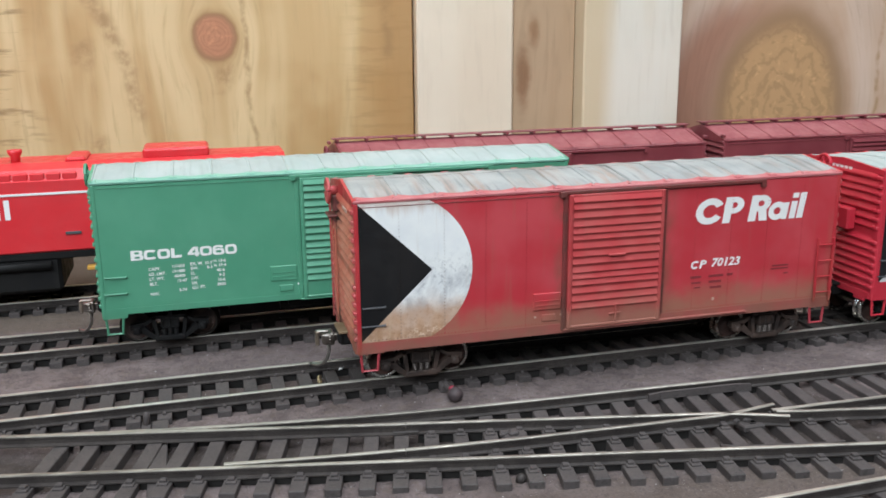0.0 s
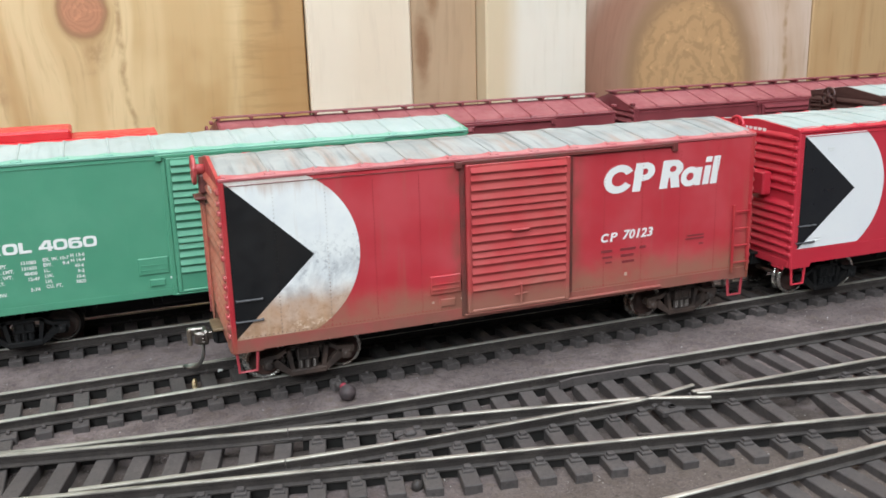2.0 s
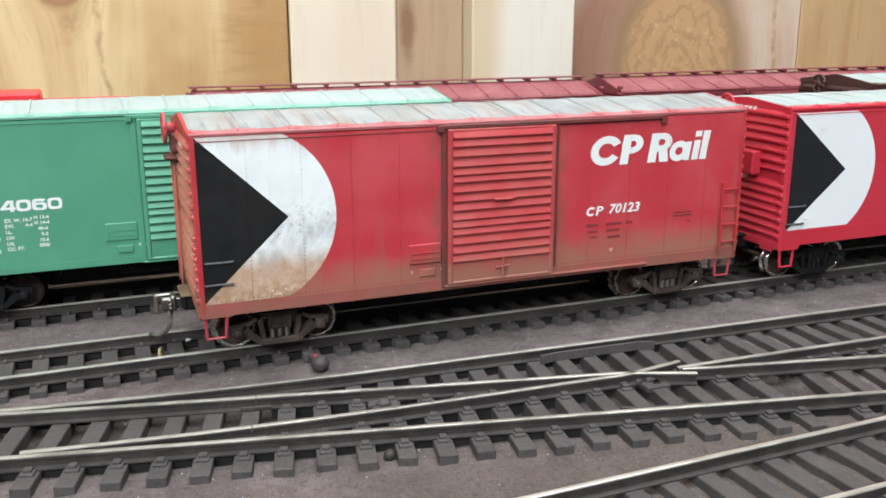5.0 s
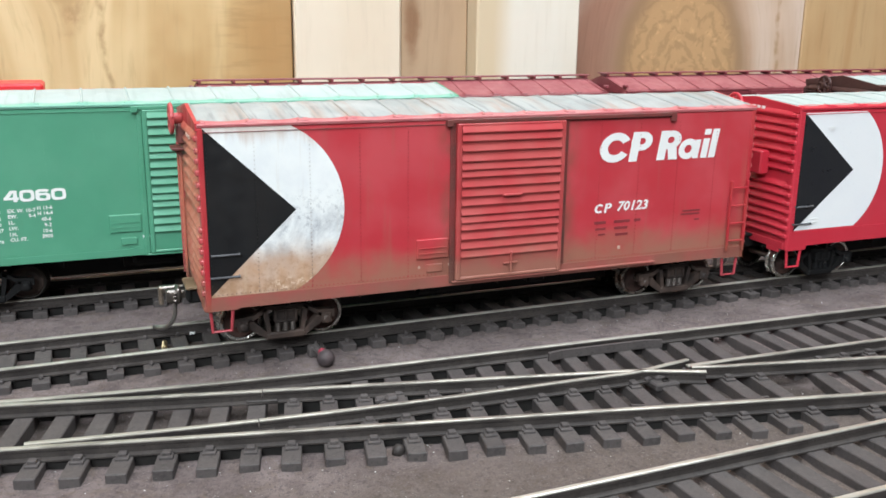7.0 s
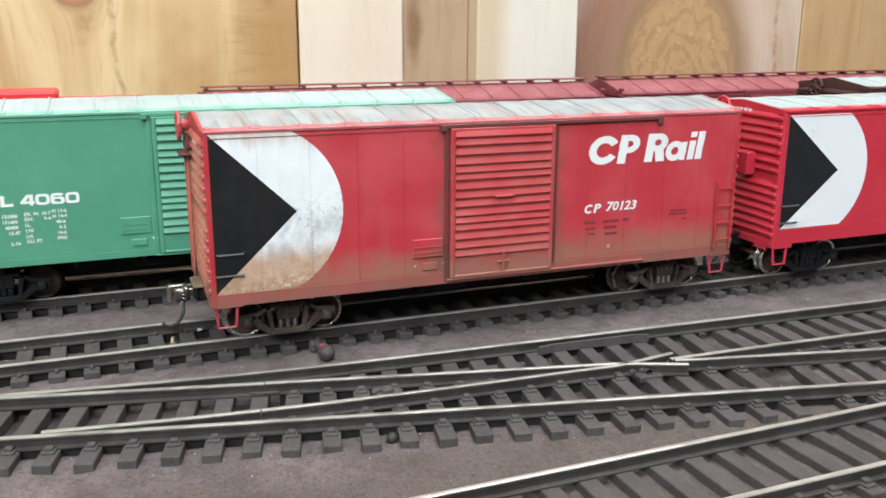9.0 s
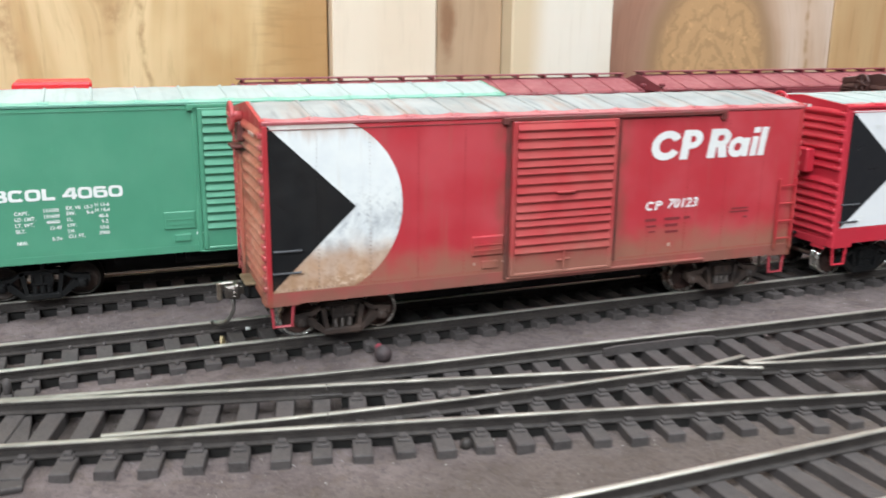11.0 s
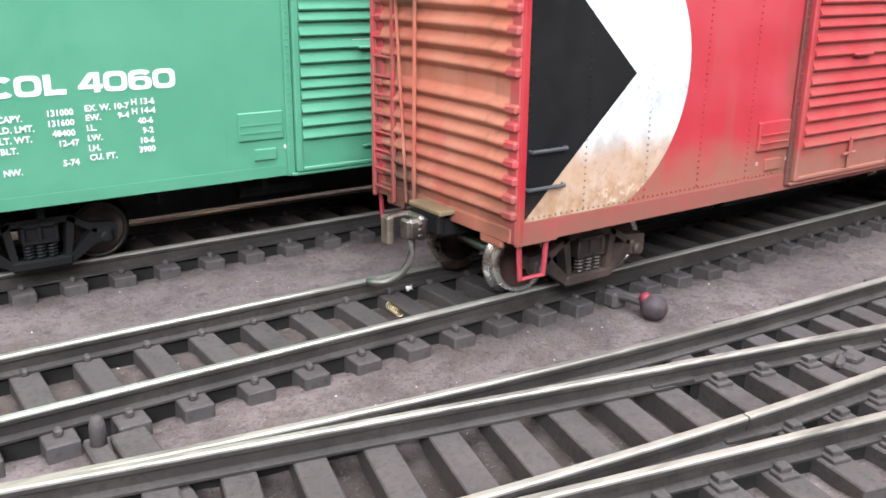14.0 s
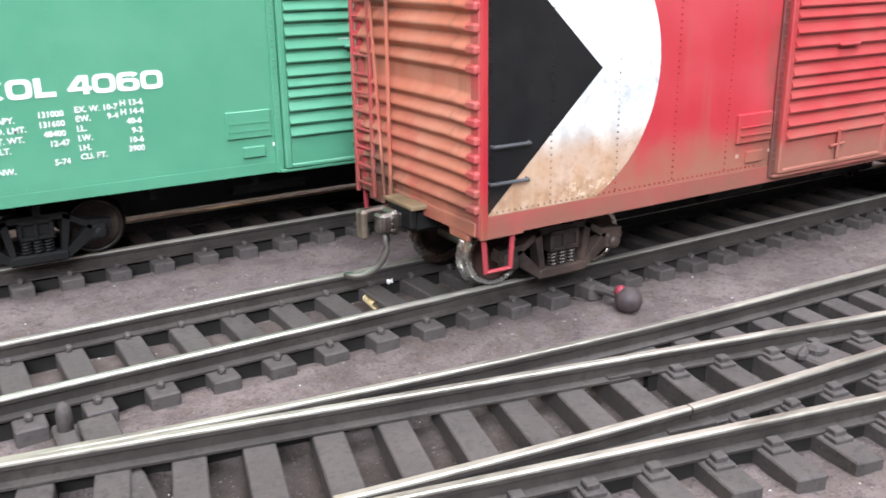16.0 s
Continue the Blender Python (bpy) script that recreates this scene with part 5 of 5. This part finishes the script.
green_car = boxcar(-6.72, YC, 14.6, (GREEN, GREEN, GREEN, GREEN, ROOF_WHITE, GREEN_ROOF_EDGE, GREEN), "clean green model boxcar with a white roof and white lettering", clean=True)
YG = YC - 1.8
for k, digit in enumerate("4060"):
    mx, mz = -4.06 + 0.365 * k, 3.43
    bm = B()
    if digit == "4":
        plate(bm, [(mx + 0.05, 3.285), (mx + 0.14, 3.285), (mx + 0.14, 3.575), (mx + 0.05, 3.575)], YG - 0.009)
        plate(bm, [(mx - 0.17, 3.34), (mx + 0.18, 3.34), (mx + 0.18, 3.4), (mx - 0.17, 3.4)], YG - 0.0095)
        plate(bm, [(mx - 0.17, 3.385), (mx - 0.06, 3.385), (mx + 0.10, 3.575), (mx - 0.01, 3.575)], YG - 0.010)
    elif digit == "0":
        oval(bm, mx, mz, 0.172, 0.147, YG - 0.009, 0, 0.54, (1, 0), 32, 0.55)
    else:
        oval(bm, mx, 3.38, 0.172, 0.098, YG - 0.009, 0, 0.46, (0, 0), 32, 0.6)
        oval(bm, mx, mz, 0.172, 0.147, YG - 0.0095, 0, 0.56, (-88, 32), 32, 0.55)
    bmesh.ops.remove_doubles(bm, verts=bm.verts, dist=0.0004)
    part("digit", bm, LETTER, green_car)
bm = B()
box(bm, -5.84, -5.74, YG - 0.012, YG, 3.285, 3.58)
oval(bm, -5.67, 3.503, 0.165, 0.078, YG - 0.009, 0, 0.42, (0, 0), 24, 0.6)
oval(bm, -5.66, 3.367, 0.175, 0.082, YG - 0.0095, 0, 0.42, (0, 0), 24, 0.6)
part("word_mark", bm, LETTER, green_car)
for mx, gap in ((-5.29, (-30, 30)), (-4.91, (1, 0))):
    bm = oval(B(), mx, 3.43, 0.18, 0.148, YG - 0.009, 0, 0.52, gap, 32, 0.55)
    bmesh.ops.remove_doubles(bm, verts=bm.verts, dist=0.0004)
    part("word_mark", bm, LETTER, green_car)
bm = B()
box(bm, -4.70, -4.60, YG - 0.012, YG, 3.285, 3.575)
box(bm, -4.70, -4.40, YG - 0.011, YG, 3.285, 3.36)
bmesh.ops.remove_doubles(bm, verts=bm.verts, dist=0.0004)
part("word_mark", bm, LETTER, green_car)
for text, xx, zz in (("CAPY.", -5.38, 3.01), ("LD. LMT.", -5.38, 2.87), ("LT. WT.", -5.38, 2.73), ("BLT.", -5.38, 2.59), ("NW.", -5.38, 2.30), ("131000", -4.72, 3.05), ("131600", -4.72, 2.91), ("48400", -4.66, 2.77), ("12-47", -4.60, 2.63), ("5-74", -4.56, 2.36),
                     ("EX. W. 10-7", -4.18, 3.08), ("EW.       9-4", -4.18, 2.95), ("I.L.", -4.18, 2.81), ("I.W.", -4.18, 2.67), ("I.H.", -4.18, 2.53), ("CU. FT.", -4.18, 2.40), ("H 13-6", -3.50, 3.12), ("H 14-4", -3.50, 2.99), ("40-6", -3.42, 2.85), ("9-2", -3.36, 2.71), ("10-6", -3.42, 2.57), ("3900", -3.44, 2.44)):
    letters("data_lettering", text, xx, YG - 0.008, 3.06 - 1.08 * (3.12 - zz), 0.088, LETTER, green_car, 0.0, 0.022, 1.0)
bars(green_car, "printing", [(-1.02, 2.14, 0.2, 0.06)], YG - 0.008, LETTER)
bars(green_car, "printing", [(0.28, 3.86, 0.4, 0.04)], YG - 0.112, LETTER)

clean_car = boxcar(16.02, YA + 0.02, 14.5, (RED_CLEAN, RED_CLEAN, RED_CLEAN, RED_CLEAN, ROOF_WHITE, RED_CLEAN, RED_CLEAN), "clean bright red model boxcar with a white and black mark", z_side=2.1, z_top=5.5, peak=5.76, clean=True)
multimark(clean_car, 16.12, YA + 0.02 - 1.8, 2.13, 5.44, WHITE_CLEAN, BLACK_CLEAN)
bars(clean_car, "printing", [(17.0, 5.0, 0.22, 0.04), (17.02, 4.94, 0.2, 0.03), (16.7, 2.42, 0.3, 0.03), (16.5, 2.32, 0.5, 0.03)], YA - 1.80, LETTER)
for k in range(5):
    part("printing", box(B(), 15.88, 15.90, YA + 0.35 - 0.2 * k, YA + 0.48 - 0.2 * k, 5.42, 5.52), LETTER, clean_car)
bm = B()
box(bm, 15.62, 15.94, 1.0, 1.75, 3.6, 4.3, 0.05)
part("air_box", bm, RED_CLEAN, clean_car, "red box on the end")

boxcar(1.5, YD, 14.9, (BROWN,) * 4 + (BROWN_ROOF, BROWN, BROWN), "oxide brown model boxcar with a roof running board", z_top=5.05, peak=5.62, running=True, clean=True)
boxcar(17.4, YD, 15.0, (BROWN,) * 4 + (BROWN_ROOF, BROWN, BROWN), "oxide brown model boxcar coupled behind its twin", z_top=5.1, peak=5.68, running=True, clean=True)
boxcar(24.3, YC, 14.4, (DARKBROWN,) * 4 + (ROOF_WHITE, DARKBROWN, DARKBROWN), "dark brown model boxcar with a pale roof", clean=True)


# ---- the red locomotive on the back track ----
def locomotive():
    yc = YD
    loco = thing("locomotive", (-9.5, yc, TOP), "bright red model diesel locomotive with black underframe", "model locomotive")
    ys, yn = yc - 1.7, yc + 1.7
    xl, xr = -22.0, -0.6
    bm = B()
    box(bm, xl, xr, ys, yn, 2.40, 4.95, 0.06)
    part("hood", bm, RED_LOCO, loco, "bright red hood")
    bm = B()
    prof = [(ys + 0.02, 4.9), (ys + 0.28, 5.25), (ys + 0.8, 5.42), (yn - 0.8, 5.42), (yn - 0.28, 5.25), (yn - 0.02, 4.9)]
    a = [bm.verts.new((xl + 0.02, y, z)) for y, z in prof]
    b = [bm.verts.new((xr - 0.02, y, z)) for y, z in prof]
    for k in range(6):
        bm.faces.new((a[k], b[k], b[(k + 1) % 6], a[(k + 1) % 6]))
    bm.faces.new(a[::-1])
    bm.faces.new(b)
    bmesh.ops.recalc_face_normals(bm, faces=bm.faces)
    rf = part("roof", bm, RED_LOCO, loco, "red rounded roof")
    for k in range(14):
        bm = B()
        x = -15.0 + 0.52 * k
        box(bm, x, x + 0.47, ys + 0.03, ys + 0.4, 4.72, 5.16, 0.04)
        part("roof_grille", bm, RED_LOCO, rf)
    bm = B()
    lathe(bm, (-9.85, yc - 0.4, 5.38), (0, 0, 1), ((0.16, 0), (0.16, 0.22), (0.24, 0.34), (0.25, 0.46), (0.12, 0.46), (0.12, 0.3)), 16)
    part("exhaust_stack", bm, RED_LOCO, rf, "flared exhaust stack", True)
    for x0, x1, h in ((-5.6, -3.3, 5.74), (-8.2, -7.5, 5.56)):
        bm = B()
        box(bm, x0, x1, yc - 0.9, yc + 0.9, 5.36, h, 0.08)
        part("roof_hatch", bm, RED_LOCO, rf, "raised roof hatch")
    bm = B()
    box(bm, xl, xr, ys - 0.03, ys + 0.02, 4.42, 4.50, 0.008)
    part("stripe", bm, LETTER, loco, "thin white stripe")
    bars(loco, "word_mark", [(-10.17, 3.62, 0.17, 0.68), (-10.48, 3.62, 0.17, 0.44), (-11.1, 3.62, 0.45, 0.44), (-12.0, 3.62, 0.62, 0.68)], ys - 0.012, LETTER)
    bm = B()
    for x in (-6.9, -8.3):
        box(bm, x - 0.02, x + 0.5, ys - 0.05, ys, 3.0, 3.1, 0.01)
    part("latch", bm, GREY_STEP, loco)
    bm = B()
    box(bm, xl - 0.2, xr + 0.2, ys + 0.05, yn - 0.05, 2.14, 2.41, 0.03)
    box(bm, -14.5, -8.6, ys + 0.1, yn - 0.1, 0.95, 2.2, 0.12)
    part("underframe", bm, UNDER, loco, "black frame with fuel tank")
    bm = B()
    tube(bm, [(-13.0, ys + 0.05, 1.92), (-8.9, ys + 0.05, 1.92)], 0.16, 12)
    part("air_tank", bm, UNDER, loco, "black air reservoir", True)
    bm = B()
    box(bm, -7.75, -6.2, ys + 0.02, ys + 0.35, 1.66, 1.80, 0.02)
    box(bm, -7.4, -6.2, ys + 0.1, ys + 0.4, 1.80, 2.14, 0.03)
    part("step_well", bm, GOLD, loco, "yellow painted step")
    for xc in (-18.0, -4.0):
        truck(loco, xc, yc, UNDER)
    for sx, x in ((1, xr), (-1, xl)):
        coupler(loco, x, yc, sx)
    return loco


locomotive()

# ---- small things on the ground ----
stand = thing("switch_weight", (2.45, -0.2, 0), "dark ball-ended switch lever with a red dab beside the rail", "switch stand")
bm = B()
lathe(bm, (2.53, -0.18, 0.20), (0, 0, 1), tuple((0.21 * math.sin(math.pi * k / 10) + 0.001, -0.21 * math.cos(math.pi * k / 10)) for k in range(11)), 18)
part("ball", bm, BALL, stand, "dull dark ball", True)
bm = B()
tube(bm, [(2.42, 0.55, 0.20), (2.45, 0.25, 0.24), (2.50, -0.1, 0.24)], 0.08, 8)
box(bm, 2.28, 2.58, 0.40, 0.68, 0.0, 0.28, 0.05)
part("lever", bm, TIE, stand)
bm = B()
lathe(bm, (2.47, -0.05, 0.34), (-0.2, 0.4, 1), ((0.10, -0.06), (0.10, 0.0), (0.07, 0.05), (0.01, 0.07)), 12)
part("red_dab", bm, REDTIP, stand, "red paint dab", True)

spring = B()
pts = []
for k in range(78):
    a_ = 2 * math.pi * k / 13
    pts.append(Vector((-0.88, 1.78, 0.265)) + Vector((-0.10, -1.0, 0)).normalized() * (0.38 * (k / 77 - 0.5)) + 0.055 * (math.cos(a_) * Vector((1.0, -0.10, 0)) + math.sin(a_) * Vector((0, 0, 1))))
tube(spring, pts, 0.009, 5)
tagged(part("coil_spring", spring, BRASS, None, "", True), "tiny brass coil spring lying between two ties", "spring")

pin = thing("throw_pin", (-5.5, 0.3, 0), "dark upright switch pin on a small plate by the near rail", "switch stand")
bm = B()
lathe(bm, (-5.48, 0.42, 0.0), (0, 0, 1), ((0.09, 0), (0.09, 0.34), (0.07, 0.44), (0.02, 0.47)), 12)
part("pin", bm, TIE, pin, "", True)
bm = B()
box(bm, -5.62, -5.38, -0.35, 0.62, 0.0, 0.13, 0.03)
part("plate", bm, TIE, pin)

scrap = B()
scrap_row = [[scrap.verts.new((-0.24 + 0.036 * i + 0.014 * j, 2.44 + 0.036 * j, 0.205 + (0.05, 0.0, 0.07, 0.01)[(i + j) % 4])) for i in range(4)] for j in range(4)]
for i in range(3):
    for j in range(3):
        scrap.faces.new((scrap_row[j][i], scrap_row[j][i + 1], scrap_row[j + 1][i + 1], scrap_row[j + 1][i]))
tagged(part("paper_scrap", scrap, FLECK), "tiny white paper scrap lying on a tie", "scrap")


def scatter(name, count, lo, hi, material, label, seed):
    rng = random.Random(seed)
    bm = B()
    for _ in range(count):
        x, y, s = rng.uniform(-9, 22), rng.uniform(-10, 9), rng.uniform(lo, hi)
        z = ground_z(x, y) - 0.004
        p = [Vector((rng.uniform(-1, 1), rng.uniform(-1, 1), 0.0)).normalized() * s for _ in range(3)]
        v = [bm.verts.new((x + q.x, y + q.y, z)) for q in p] + [bm.verts.new((x + rng.uniform(-s, s) * 0.3, y, z + s * rng.uniform(0.5, 1.0)))]
        for f in ((0, 1, 3), (1, 2, 3), (2, 0, 3)):
            bm.faces.new([v[i] for i in f])
    bmesh.ops.recalc_face_normals(bm, faces=bm.faces)
    tagged(part(name, bm, material), label, "grit", "", "stuff")


scatter("cinder_grit", 14000, 0.008, 0.03, GRIT, "loose grey cinder grit over the ground", 7)
scatter("white_flecks", 2600, 0.006, 0.024, FLECK, "tiny white specks scattered over the ground", 8)
